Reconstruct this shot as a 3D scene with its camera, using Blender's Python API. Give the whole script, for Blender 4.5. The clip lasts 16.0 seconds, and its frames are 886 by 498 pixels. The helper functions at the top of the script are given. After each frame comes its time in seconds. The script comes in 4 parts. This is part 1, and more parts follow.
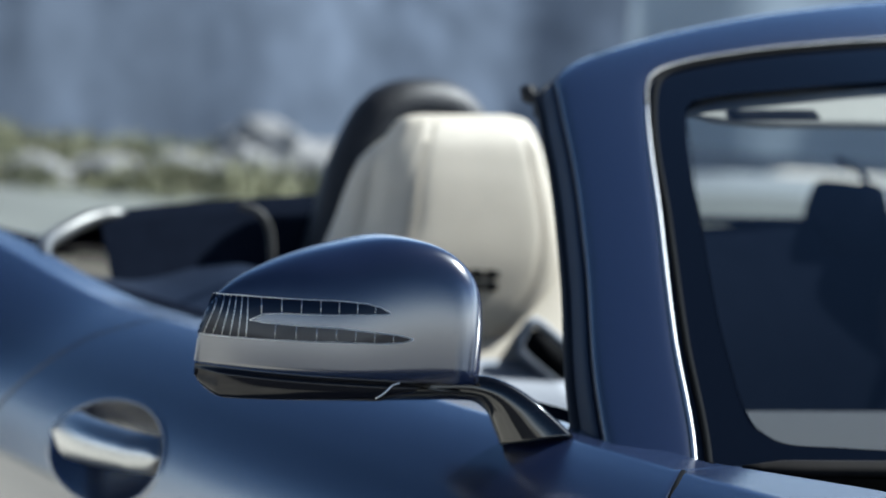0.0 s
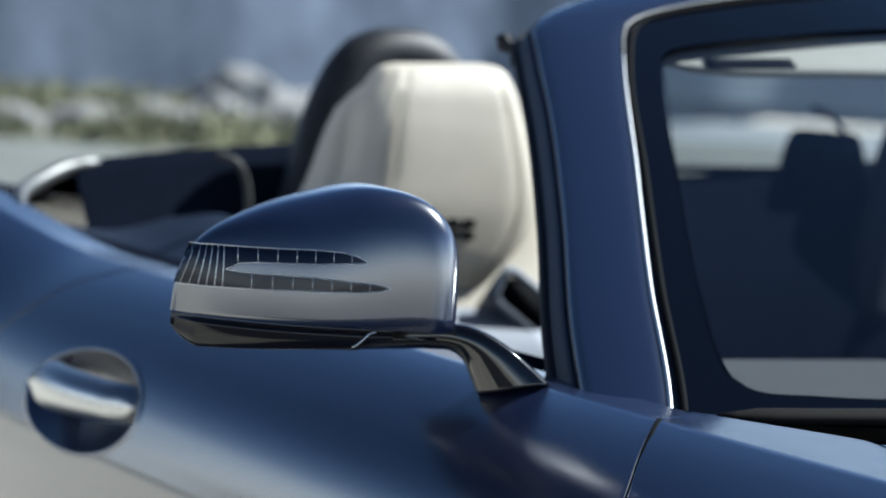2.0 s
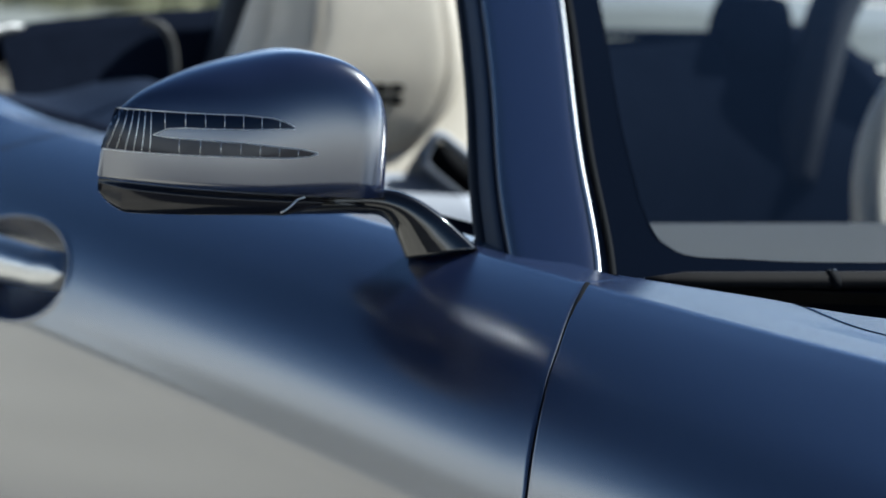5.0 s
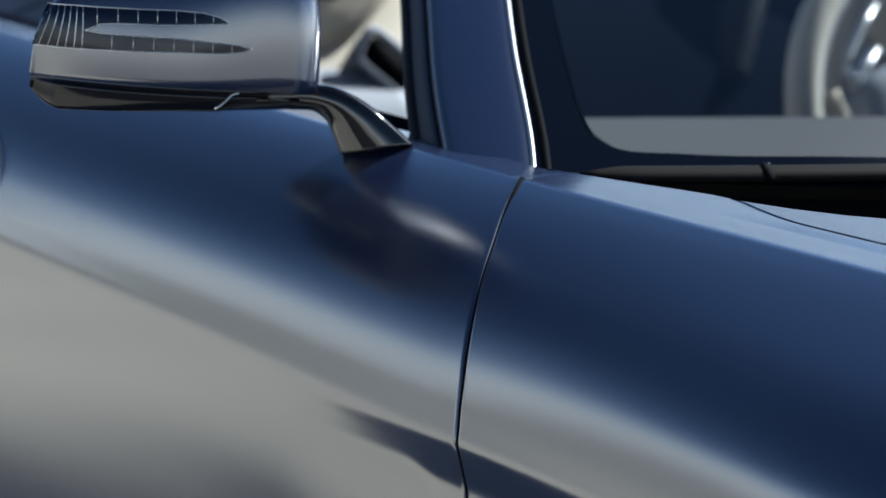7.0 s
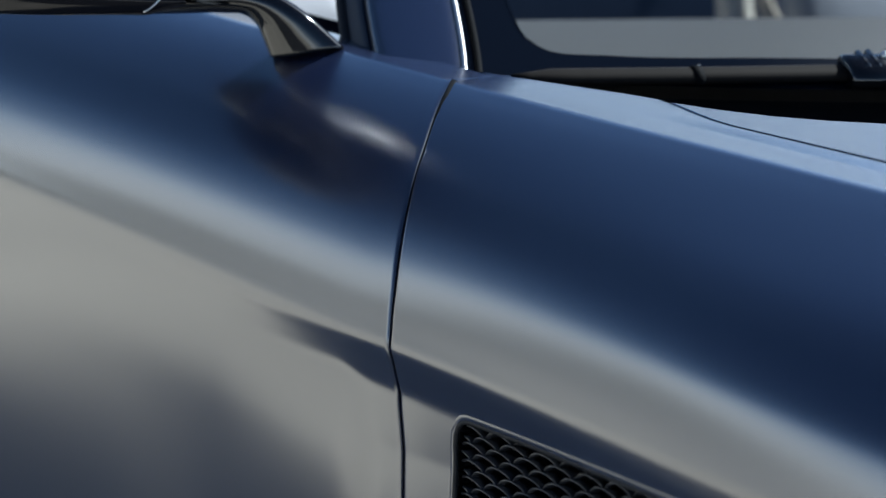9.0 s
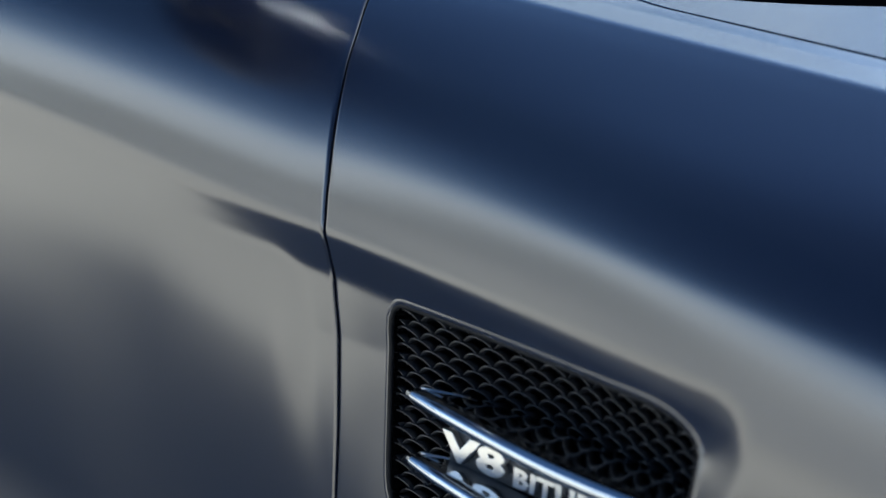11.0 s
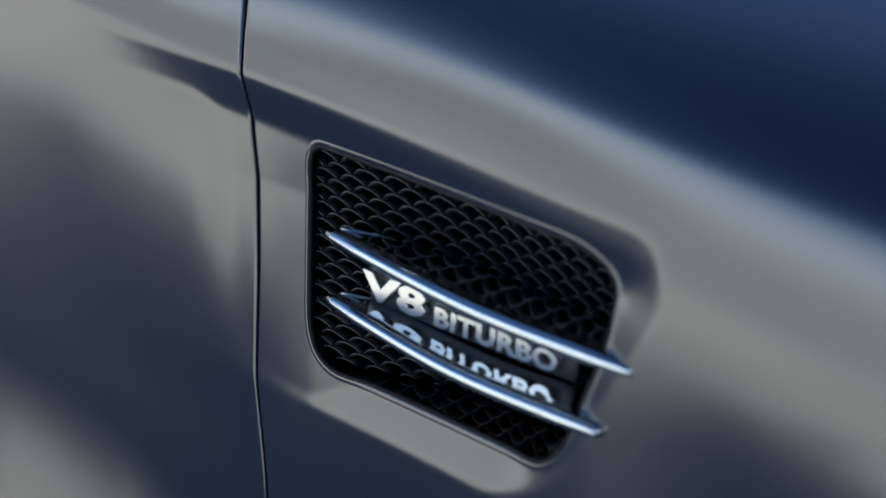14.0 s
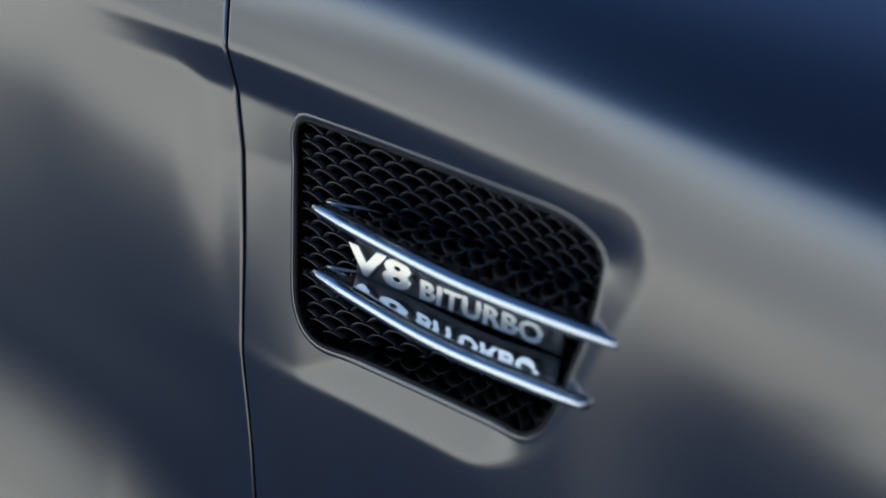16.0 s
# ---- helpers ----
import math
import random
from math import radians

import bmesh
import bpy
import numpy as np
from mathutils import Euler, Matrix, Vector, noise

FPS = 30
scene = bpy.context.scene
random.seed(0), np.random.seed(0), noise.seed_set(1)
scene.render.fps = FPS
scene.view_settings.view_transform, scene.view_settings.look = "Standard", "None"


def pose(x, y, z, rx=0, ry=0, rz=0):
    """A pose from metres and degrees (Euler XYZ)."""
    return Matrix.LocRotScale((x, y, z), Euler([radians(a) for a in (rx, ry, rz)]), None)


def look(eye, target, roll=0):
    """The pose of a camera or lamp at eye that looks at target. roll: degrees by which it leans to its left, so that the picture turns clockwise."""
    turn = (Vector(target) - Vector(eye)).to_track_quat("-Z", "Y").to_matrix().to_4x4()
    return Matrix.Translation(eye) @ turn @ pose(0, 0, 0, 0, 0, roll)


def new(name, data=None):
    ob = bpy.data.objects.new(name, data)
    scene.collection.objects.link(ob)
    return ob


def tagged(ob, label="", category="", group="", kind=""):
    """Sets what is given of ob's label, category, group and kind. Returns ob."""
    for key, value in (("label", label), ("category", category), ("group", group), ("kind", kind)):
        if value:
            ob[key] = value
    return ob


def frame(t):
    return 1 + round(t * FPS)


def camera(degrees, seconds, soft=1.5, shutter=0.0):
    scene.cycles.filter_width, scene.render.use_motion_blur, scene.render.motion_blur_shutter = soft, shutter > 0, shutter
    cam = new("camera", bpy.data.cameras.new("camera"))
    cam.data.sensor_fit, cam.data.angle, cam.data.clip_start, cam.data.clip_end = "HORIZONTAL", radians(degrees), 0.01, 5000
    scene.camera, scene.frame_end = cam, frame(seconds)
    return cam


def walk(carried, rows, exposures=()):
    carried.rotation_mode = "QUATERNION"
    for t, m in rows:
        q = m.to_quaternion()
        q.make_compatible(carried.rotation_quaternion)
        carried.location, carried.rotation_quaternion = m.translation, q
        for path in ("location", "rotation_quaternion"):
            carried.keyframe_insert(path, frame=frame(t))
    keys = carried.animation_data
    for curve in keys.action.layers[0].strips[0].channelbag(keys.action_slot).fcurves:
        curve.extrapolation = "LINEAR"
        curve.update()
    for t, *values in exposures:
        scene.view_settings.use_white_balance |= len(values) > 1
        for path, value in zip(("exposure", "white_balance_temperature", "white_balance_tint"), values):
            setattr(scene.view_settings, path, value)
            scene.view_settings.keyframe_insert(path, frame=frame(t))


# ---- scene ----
# ---- camera ----
cam = camera(22.22, 16.0, soft=1.35)
cam.data.dof.use_dof = True
cam.data.dof.focus_distance = 1.36
cam.data.dof.aperture_fstop = 6.7
EYE = (0.327, -1.709, 1.144)
TURNS = (
    (0.0, 86.648, 59.375), (0.5, 86.558, 59.35), (1.0, 86.371, 59.248), (1.5, 85.944, 59.039), (2.0, 85.402, 58.771),
    (2.5, 84.82, 58.514), (3.0, 84.292, 58.234), (3.5, 83.8, 57.931), (4.0, 83.259, 57.639),
    (6.5, 80.256, 55.707), (7.0, 79.602, 55.274), (7.5, 79.04, 54.8), (8.0, 78.464, 54.326), (8.5, 77.906, 53.894), (9.0, 77.288, 53.503),
    (11.5, 73.712, 51.43), (12.0, 72.976, 51.12), (12.5, 72.435, 50.703), (13.0, 71.802, 50.269), (13.5, 71.172, 49.922),
    (14.0, 70.598, 49.622), (14.5, 70.288, 49.436), (15.0, 70.111, 49.334), (15.5, 70.009, 49.289), (16.0, 69.944, 49.24))
walk(cam, [(t, pose(*EYE, rx, -4.66, rz)) for t, rx, rz in TURNS], exposures=((0.0, 1.12, 5650, 5), (16.0, 1.12, 5650, 5)))

# ---- world, sun ----
SUN_DIR = Vector((0.06, 0.69, 0.735)).normalized()
CLOUD = 30.0
world = bpy.data.worlds.new("sky")
scene.world = world
world.use_nodes = True
wn = world.node_tree.nodes
sky = wn.new("ShaderNodeTexSky")
sky.sky_type, sky.sun_disc = "NISHITA", False
sky.sun_elevation = math.asin(SUN_DIR.z)
sky.sun_rotation = math.atan2(SUN_DIR.x, SUN_DIR.y)
sky.altitude, sky.air_density, sky.dust_density, sky.ozone_density = 1800, 1.0, 0.4, 4.0
# scattered bright clouds and haze low over the horizon, all round
wt = world.node_tree
coord = wn.new("ShaderNodeTexCoord")
split = wn.new("ShaderNodeSeparateXYZ")
wt.links.new(coord.outputs["Generated"], split.inputs[0])
stretch = wn.new("ShaderNodeMapping")
stretch.inputs["Scale"].default_value = (1.0, 1.0, 3.5)
wt.links.new(coord.outputs["Generated"], stretch.inputs[0])
puff = wn.new("ShaderNodeTexNoise")
puff.inputs["Scale"].default_value, puff.inputs["Detail"].default_value = 2.6, 8
wt.links.new(stretch.outputs[0], puff.inputs["Vector"])
cover = wn.new("ShaderNodeMapRange")
cover.inputs["From Min"].default_value, cover.inputs["From Max"].default_value = 0.0, 0.60
wt.links.new(puff.outputs["Fac"], cover.inputs[0])
facing = wn.new("ShaderNodeVectorMath")
facing.operation = "DOT_PRODUCT"
facing.inputs[1].default_value = SUN_DIR
wt.links.new(coord.outputs["Generated"], facing.inputs[0])
depth = wn.new("ShaderNodeMapRange")
depth.inputs["From Min"].default_value, depth.inputs["From Max"].default_value = 0.0, 0.5
depth.inputs["To Min"].default_value, depth.inputs["To Max"].default_value = 1.6, 0.90
wt.links.new(facing.outputs["Value"], depth.inputs[0])
level = wn.new("ShaderNodeMath")
level.operation = "MULTIPLY"
wt.links.new(split.outputs["Z"], level.inputs[0])
wt.links.new(depth.outputs[0], level.inputs[1])
low = wn.new("ShaderNodeValToRGB")
ramp = low.color_ramp
ramp.elements[0].position, ramp.elements[0].color = 0.0, (1, 1, 1, 1)
ramp.elements[1].position, ramp.elements[1].color = 0.85, (0, 0, 0, 1)
for height, share in ((0.05, 0.98), (0.10, 0.88), (0.16, 0.66), (0.24, 0.38), (0.34, 0.145), (0.47, 0.04), (0.62, 0.012)):
    e = ramp.elements.new(height)
    e.color = (share, share, share, 1)
wt.links.new(level.outputs[0], low.inputs[0])
amount = wn.new("ShaderNodeMath")
amount.operation = "MULTIPLY"
wt.links.new(cover.outputs[0], amount.inputs[0])
wt.links.new(low.outputs[0], amount.inputs[1])
clouds = wn.new("ShaderNodeMix")
clouds.data_type = "RGBA"
glow = wn.new("ShaderNodeMapRange")
glow.interpolation_type = "SMOOTHSTEP"
glow.inputs["From Min"].default_value, glow.inputs["From Max"].default_value = 0.0, 0.7
glow.inputs["To Min"].default_value, glow.inputs["To Max"].default_value = 1.6, 2.7
wt.links.new(facing.outputs["Value"], glow.inputs[0])
lit = wn.new("ShaderNodeVectorMath")
lit.operation = "SCALE"
tone = wn.new("ShaderNodeValToRGB")
tone.color_ramp.elements[0].position, tone.color_ramp.elements[0].color = 0.05, (1.0, 0.985, 0.93, 1)
tone.color_ramp.elements[1].position, tone.color_ramp.elements[1].color = 0.40, (0.31, 0.58, 1.08, 1)
tone.color_ramp.elements.new(0.17).color = (0.80, 0.90, 0.99, 1)
wt.links.new(level.outputs[0], tone.inputs[0])
full = wn.new("ShaderNodeVectorMath")
full.operation = "SCALE"
full.inputs["Scale"].default_value = CLOUD
wt.links.new(tone.outputs[0], full.inputs[0])
wt.links.new(full.outputs[0], lit.inputs[0])
wt.links.new(glow.outputs[0], lit.inputs["Scale"])
wt.links.new(lit.outputs[0], clouds.inputs["B"])
wt.links.new(amount.outputs[0], clouds.inputs["Factor"])
wt.links.new(sky.outputs[0], clouds.inputs["A"])
# bright veil round the sun
veil = wn.new("ShaderNodeMapRange")
veil.interpolation_type = "SMOOTHSTEP"
veil.inputs["From Min"].default_value, veil.inputs["From Max"].default_value = 0.90, 1.0
wt.links.new(facing.outputs["Value"], veil.inputs[0])
bloom = wn.new("ShaderNodeVectorMath")
bloom.operation = "SCALE"
bloom.inputs[0].default_value = (34.0, 34.0, 33.0)
wt.links.new(veil.outputs[0], bloom.inputs["Scale"])
both_sky = wn.new("ShaderNodeVectorMath")
wt.links.new(clouds.outputs["Result"], both_sky.inputs[0])
wt.links.new(bloom.outputs[0], both_sky.inputs[1])
wt.links.new(both_sky.outputs[0], wn["Background"].inputs[0])
wn["Background"].inputs[1].default_value = 0.031
sun = new("sun", bpy.data.lights.new("sun", "SUN"))
sun.data.energy, sun.data.angle, sun.data.color = 5.0, radians(0.6), (1.0, 0.95, 0.86)
sun.matrix_world = look((0, 0, 8), Vector((0, 0, 8)) - SUN_DIR)


# ---- materials ----
def material(name, colour, rough=0.5, metal=0.0, var=0.0, scale=40.0, bump=0.0, bump_scale=300.0, coat=0.0, coat_rough=0.08, coat_ior=1.5, spec=0.5, stretch=(1, 1, 1), second=None):
    m = bpy.data.materials.new(name)
    m.use_nodes = True
    nt = m.node_tree
    b = nt.nodes["Principled BSDF"]
    b.inputs["Base Color"].default_value = (*colour, 1)
    b.inputs["Roughness"].default_value = rough
    b.inputs["Metallic"].default_value = metal
    b.inputs["Specular IOR Level"].default_value = spec
    b.inputs["Coat Weight"].default_value = coat
    b.inputs["Coat Roughness"].default_value = coat_rough
    b.inputs["Coat IOR"].default_value = coat_ior
    co = nt.nodes.new("ShaderNodeTexCoord")
    mp = nt.nodes.new("ShaderNodeMapping")
    mp.inputs["Scale"].default_value = stretch
    nt.links.new(co.outputs["Object"], mp.inputs[0])
    if var > 0:
        n = nt.nodes.new("ShaderNodeTexNoise")
        n.inputs["Scale"].default_value, n.inputs["Detail"].default_value = scale, 6
        nt.links.new(mp.outputs[0], n.inputs["Vector"])
        r = nt.nodes.new("ShaderNodeValToRGB")
        lo = second or tuple(c * (1 - var) for c in colour)
        r.color_ramp.elements[0].color, r.color_ramp.elements[1].color = (*lo, 1), (*[min(1, c * (1 + var * 0.6)) for c in colour], 1)
        r.color_ramp.elements[0].position, r.color_ramp.elements[1].position = 0.3, 0.7
        nt.links.new(n.outputs["Fac"], r.inputs[0])
        nt.links.new(r.outputs[0], b.inputs["Base Color"])
        mr = nt.nodes.new("ShaderNodeMapRange")
        mr.inputs["To Min"].default_value, mr.inputs["To Max"].default_value = rough * (1 - 0.25 * var), min(1, rough * (1 + 0.25 * var))
        nt.links.new(n.outputs["Fac"], mr.inputs[0])
        nt.links.new(mr.outputs[0], b.inputs["Roughness"])
    if bump > 0:
        n2 = nt.nodes.new("ShaderNodeTexNoise")
        n2.inputs["Scale"].default_value, n2.inputs["Detail"].default_value = bump_scale, 4
        nt.links.new(mp.outputs[0], n2.inputs["Vector"])
        bp = nt.nodes.new("ShaderNodeBump")
        bp.inputs["Strength"].default_value, bp.inputs["Distance"].default_value = bump, 0.002
        nt.links.new(n2.outputs["Fac"], bp.inputs["Height"])
        nt.links.new(bp.outputs[0], b.inputs["Normal"])
    return m


PAINT = material("satin_blue_paint", (0.0052, 0.0092, 0.029), 0.5, 0.0, var=0.10, scale=2600, coat=1.0, coat_rough=0.22, coat_ior=2.1, spec=0.0)
CHROME = material("polished_chrome", (0.86, 0.87, 0.88), 0.05, 1.0)
FIN = material("dark_chrome", (0.62, 0.67, 0.74), 0.06, 1.0)
BRIGHT = material("bright_trim", (0.66, 0.66, 0.66), 0.36, 1.0)
SATIN = material("satin_aluminium", (0.62, 0.63, 0.64), 0.28, 1.0, var=0.08, scale=300)
GLOSS = material("gloss_black_plastic", (0.004, 0.004, 0.005), 0.05, 0.0, spec=0.5, coat=0.15)
SHELL = material("black_shell_plastic", (0.004, 0.004, 0.006), 0.07, 0.0, spec=0.26)
RUBBER = material("black_rubber", (0.008, 0.009, 0.012), 0.6, 0.0, spec=0.2, var=0.2, scale=200, bump=0.15)
TRIM = material("dark_trim", (0.0025, 0.003, 0.004), 0.8, 0.0, var=0.25, scale=150, bump=0.2, bump_scale=900, spec=0.05)
LEATHER = material("cream_leather", (0.49, 0.437, 0.352), 0.58, 0.0, spec=0.3, var=0.06, scale=25, bump=0.25, bump_scale=700)
BLACK_LEATHER = material("black_leather", (0.018, 0.018, 0.020), 0.48, 0.0, spec=0.25, var=0.2, scale=60, bump=0.3, bump_scale=600)
FRIT = material("black_glass_border", (0.002, 0.003, 0.006), 0.06, 0.0, spec=0.10)
SIDE_SEAL = material("dark_blue_seal", (0.006, 0.010, 0.024), 0.5, 0.0, spec=0.25, var=0.2, scale=90)
MESHMAT = material("black_wire_mesh", (0.022, 0.022, 0.026), 0.30, 0.0, spec=0.7)
DASHMAT = material("grey_beige_dash_leather", (0.055, 0.053, 0.050), 0.6, 0.0, spec=0.2, var=0.08, scale=60, bump=0.2, bump_scale=800)
BAR = material("brushed_silver_bar", (0.36, 0.365, 0.37), 0.30, 1.0, var=0.10, scale=260)
SHOULDER = material("silver_grey_plastic", (0.20, 0.22, 0.26), 0.6, 0.0, spec=0.3, var=0.08, scale=200)
DULL_BAR = material("dull_brushed_trim", (0.13, 0.13, 0.127), 0.5, 1.0, var=0.10, scale=260)
PLATE = material("dark_grey_satin_plate", (0.17, 0.17, 0.175), 0.5, 0.2, var=0.1, scale=300)
LETTER = material("bright_satin_metal", (0.72, 0.72, 0.71), 0.33, 1.0)
VISOR = material("light_grey_fabric", (0.40, 0.40, 0.37), 0.8, 0.0, var=0.06, scale=80, bump=0.2, bump_scale=900)
WIPER = material("worn_wiper_rubber", (0.0085, 0.0075, 0.007), 0.7, 0.0, var=0.15, scale=120, spec=0.06)
LENS = material("smoked_indicator_lens", (0.003, 0.005, 0.013), 0.03, 0.0, spec=0.20)
LINING = material("dark_blue_grey_lining", (0.006, 0.008, 0.014), 0.7, 0.0, spec=0.0, var=0.15, scale=40)
LEDGE = material("dark_blue_grey_leather", (0.010, 0.016, 0.032), 0.5, 0.0, spec=0.2, var=0.12, scale=50, bump=0.2, bump_scale=700)
RIM_LEATHER = material("grey_beige_wheel_leather", (0.60, 0.57, 0.50), 0.5, 0.0, var=0.06, scale=60, bump=0.2, bump_scale=800)
TYRE = material("tyre_rubber", (0.018, 0.018, 0.019), 0.7, 0.0, var=0.2, scale=80, bump=0.4)
GROUND = material("pale_gravel", (0.66, 0.61, 0.515), 0.9, 0.0, var=0.30, scale=1.3, bump=0.8, bump_scale=60)
ASPHALT = material("worn_grey_asphalt", (0.21, 0.225, 0.23), 0.9, 0.0, var=0.22, scale=0.8, bump=0.6, bump_scale=90)
DARK_GROUND = material("dark_ground", (0.045, 0.046, 0.05), 0.9, 0.0, var=0.25, scale=1.5, bump=0.6, bump_scale=90)
VERGE = material("grey_green_grass", (0.105, 0.11, 0.095), 0.95, 0.0, var=0.4, scale=0.5, bump=0.5, bump_scale=14)
TRACK = material("packed_grey_gravel", (0.42, 0.41, 0.385), 0.9, 0.0, var=0.25, scale=1.1, bump=0.6, bump_scale=80)
ROCK = material("pale_limestone", (0.205, 0.20, 0.195), 0.95, 0.0, var=0.18, scale=1.6, bump=0.3, bump_scale=6)
# distance haze is mixed into this colour, for rock face and tree line
HAZE_BLUE = material("haze_tinted_distance", (0.115, 0.137, 0.178), 1.0, 0.0, var=0.24, scale=0.15, stretch=(1, 1, 0.6), spec=0.0)
# lighter and bluer base colour carries the thicker haze
HAZE_SLOPE = material("haze_paled_slope", (0.285, 0.33, 0.37), 1.0, 0.0, var=0.12, scale=0.02, stretch=(1, 1, 3), spec=0.0)
SCRUB = material("dry_scrub", (0.215, 0.21, 0.12), 0.9, 0.0, var=0.6, scale=1.2)


def glass_material(name, tint, rough=0.0):
    m = bpy.data.materials.new(name)
    m.use_nodes = True
    nt = m.node_tree
    out = nt.nodes["Material Output"]
    nt.nodes.remove(nt.nodes["Principled BSDF"])
    tr = nt.nodes.new("ShaderNodeBsdfTransparent")
    tr.inputs[0].default_value = (*tint, 1)
    gl = nt.nodes.new("ShaderNodeBsdfGlossy")
    gl.inputs["Roughness"].default_value = rough
    fr = nt.nodes.new("ShaderNodeFresnel")
    fr.inputs[0].default_value = 1.5
    mx = nt.nodes.new("ShaderNodeMixShader")
    nt.links.new(fr.outputs[0], mx.inputs[0])
    nt.links.new(tr.outputs[0], mx.inputs[1])
    nt.links.new(gl.outputs[0], mx.inputs[2])
    nt.links.new(mx.outputs[0], out.inputs[0])
    return m


GLASS = glass_material("windscreen_glass", (0.66, 0.68, 0.68))


# ---- mesh helpers ----
def part(name, bm, mat, parent=None, label="", smooth=True):
    me = bpy.data.meshes.new(name)
    bmesh.ops.recalc_face_normals(bm, faces=bm.faces)
    for f in bm.faces:
        f.smooth = smooth
    bm.to_mesh(me)
    bm.free()
    me.materials.append(mat)
    ob = new(name, me)
    if parent:
        ob.parent = parent
    if label:
        ob["label"] = label
    return ob


def sheet(rows, close_u=False, close_v=False):
    """A quad sheet from rows of points."""
    bm = bmesh.new()
    vs = [[bm.verts.new(p) for p in r] for r in rows]
    nr, nc = len(vs), len(vs[0])
    for i in range(nr if close_u else nr - 1):
        for j in range(nc if close_v else nc - 1):
            a, b, c, d = vs[i][j], vs[i][(j + 1) % nc], vs[(i + 1) % nr][(j + 1) % nc], vs[(i + 1) % nr][j]
            bm.faces.new((a, b, c, d))
    return bm, vs


def solid(rows, thick, close_v=False):
    """A sheet given thickness along its own normals."""
    bm, vs = sheet(rows, close_v=close_v)
    bmesh.ops.recalc_face_normals(bm, faces=bm.faces)
    bmesh.ops.solidify(bm, geom=bm.faces[:], thickness=thick)
    return bm


def cap(bm, loop):
    try:
        bm.faces.new(loop)
    except ValueError:
        pass


def loft(rows, caps=True):
    """Closed sections joined into a body with capped ends."""
    bm, vs = sheet(rows, close_v=True)
    if caps:
        cap(bm, vs[0]), cap(bm, list(reversed(vs[-1])))
    return bm


def tube(points, radius, sides=8, closed=False, squash=1.0, up=(0, 0, 1)):
    """A tube along points; radius is a number or a function of 0..1."""
    pts = [Vector(p) for p in points]
    n = len(pts)
    rows = []
    for i, p in enumerate(pts):
        a = pts[(i - 1) % n] if closed or i else pts[0]
        b = pts[(i + 1) % n] if closed or i < n - 1 else pts[-1]
        d = (b - a).normalized()
        s = d.cross(Vector(up))
        s = s.normalized() if s.length > 1e-4 else Vector((1, 0, 0))
        w = s.cross(d)
        r = radius(i / (n - 1)) if callable(radius) else radius
        rows.append([p + (s * math.cos(k * math.tau / sides) + w * (squash * math.sin(k * math.tau / sides))) * r for k in range(sides)])
    bm, vs = sheet(rows, close_u=closed, close_v=True)
    if not closed:
        cap(bm, vs[0]), cap(bm, list(reversed(vs[-1])))
    return bm


def curve(ctrl, n):
    """n points on a Catmull-Rom curve through ctrl, spaced by chord length."""
    c = np.array(ctrl, float)
    d = np.r_[0, np.cumsum(np.linalg.norm(np.diff(c, axis=0), axis=1))]
    m = np.gradient(c, d, axis=0)
    out = []
    for s in np.linspace(0, d[-1], n):
        k = min(np.searchsorted(d, s, side="right") - 1, len(c) - 2)
        h = d[k + 1] - d[k]
        t = (s - d[k]) / h
        out.append((2 * t**3 - 3 * t**2 + 1) * c[k] + (t**3 - 2 * t**2 + t) * h * m[k] + (-2 * t**3 + 3 * t**2) * c[k + 1] + (t**3 - t**2) * h * m[k + 1])
    return np.array(out)


def rounded(poly, r, seg=8):
    """A closed polygon in the plane with its corners rounded; r is a number or one for each corner."""
    out = []
    n = len(poly)
    for i in range(n):
        p, a, b = Vector(poly[i]), Vector(poly[i - 1]), Vector(poly[(i + 1) % n])
        ri = r[i] if hasattr(r, "__len__") else r
        u, v = (a - p).normalized(), (b - p).normalized()
        half = u.angle(v) / 2
        k = min(ri / math.tan(half), 0.45 * (a - p).length, 0.45 * (b - p).length)
        p0, p1 = p + u * k, p + v * k
        for s in range(seg + 1):
            t = s / seg
            out.append(p0 * (1 - t) ** 2 + p * (2 * t * (1 - t)) + p1 * t**2)
    return [(q.x, q.y) for q in out]


def dense(poly, step):
    """Points every step along a closed polygon."""
    c = np.array(list(poly) + [poly[0]])
    d = np.r_[0, np.cumsum(np.linalg.norm(np.diff(c, axis=0), axis=1))]
    s = np.linspace(0, d[-1], max(8, int(d[-1] / step)), endpoint=False)
    return np.c_[np.interp(s, d, c[:, 0]), np.interp(s, d, c[:, 1])]


def inside(poly, x, z):
    n, hit, j = len(poly), False, len(poly) - 1
    for i in range(n):
        if (poly[i][1] > z) != (poly[j][1] > z) and x < (poly[j][0] - poly[i][0]) * (z - poly[i][1]) / (poly[j][1] - poly[i][1]) + poly[i][0]:
            hit = not hit
        j = i
    return hit


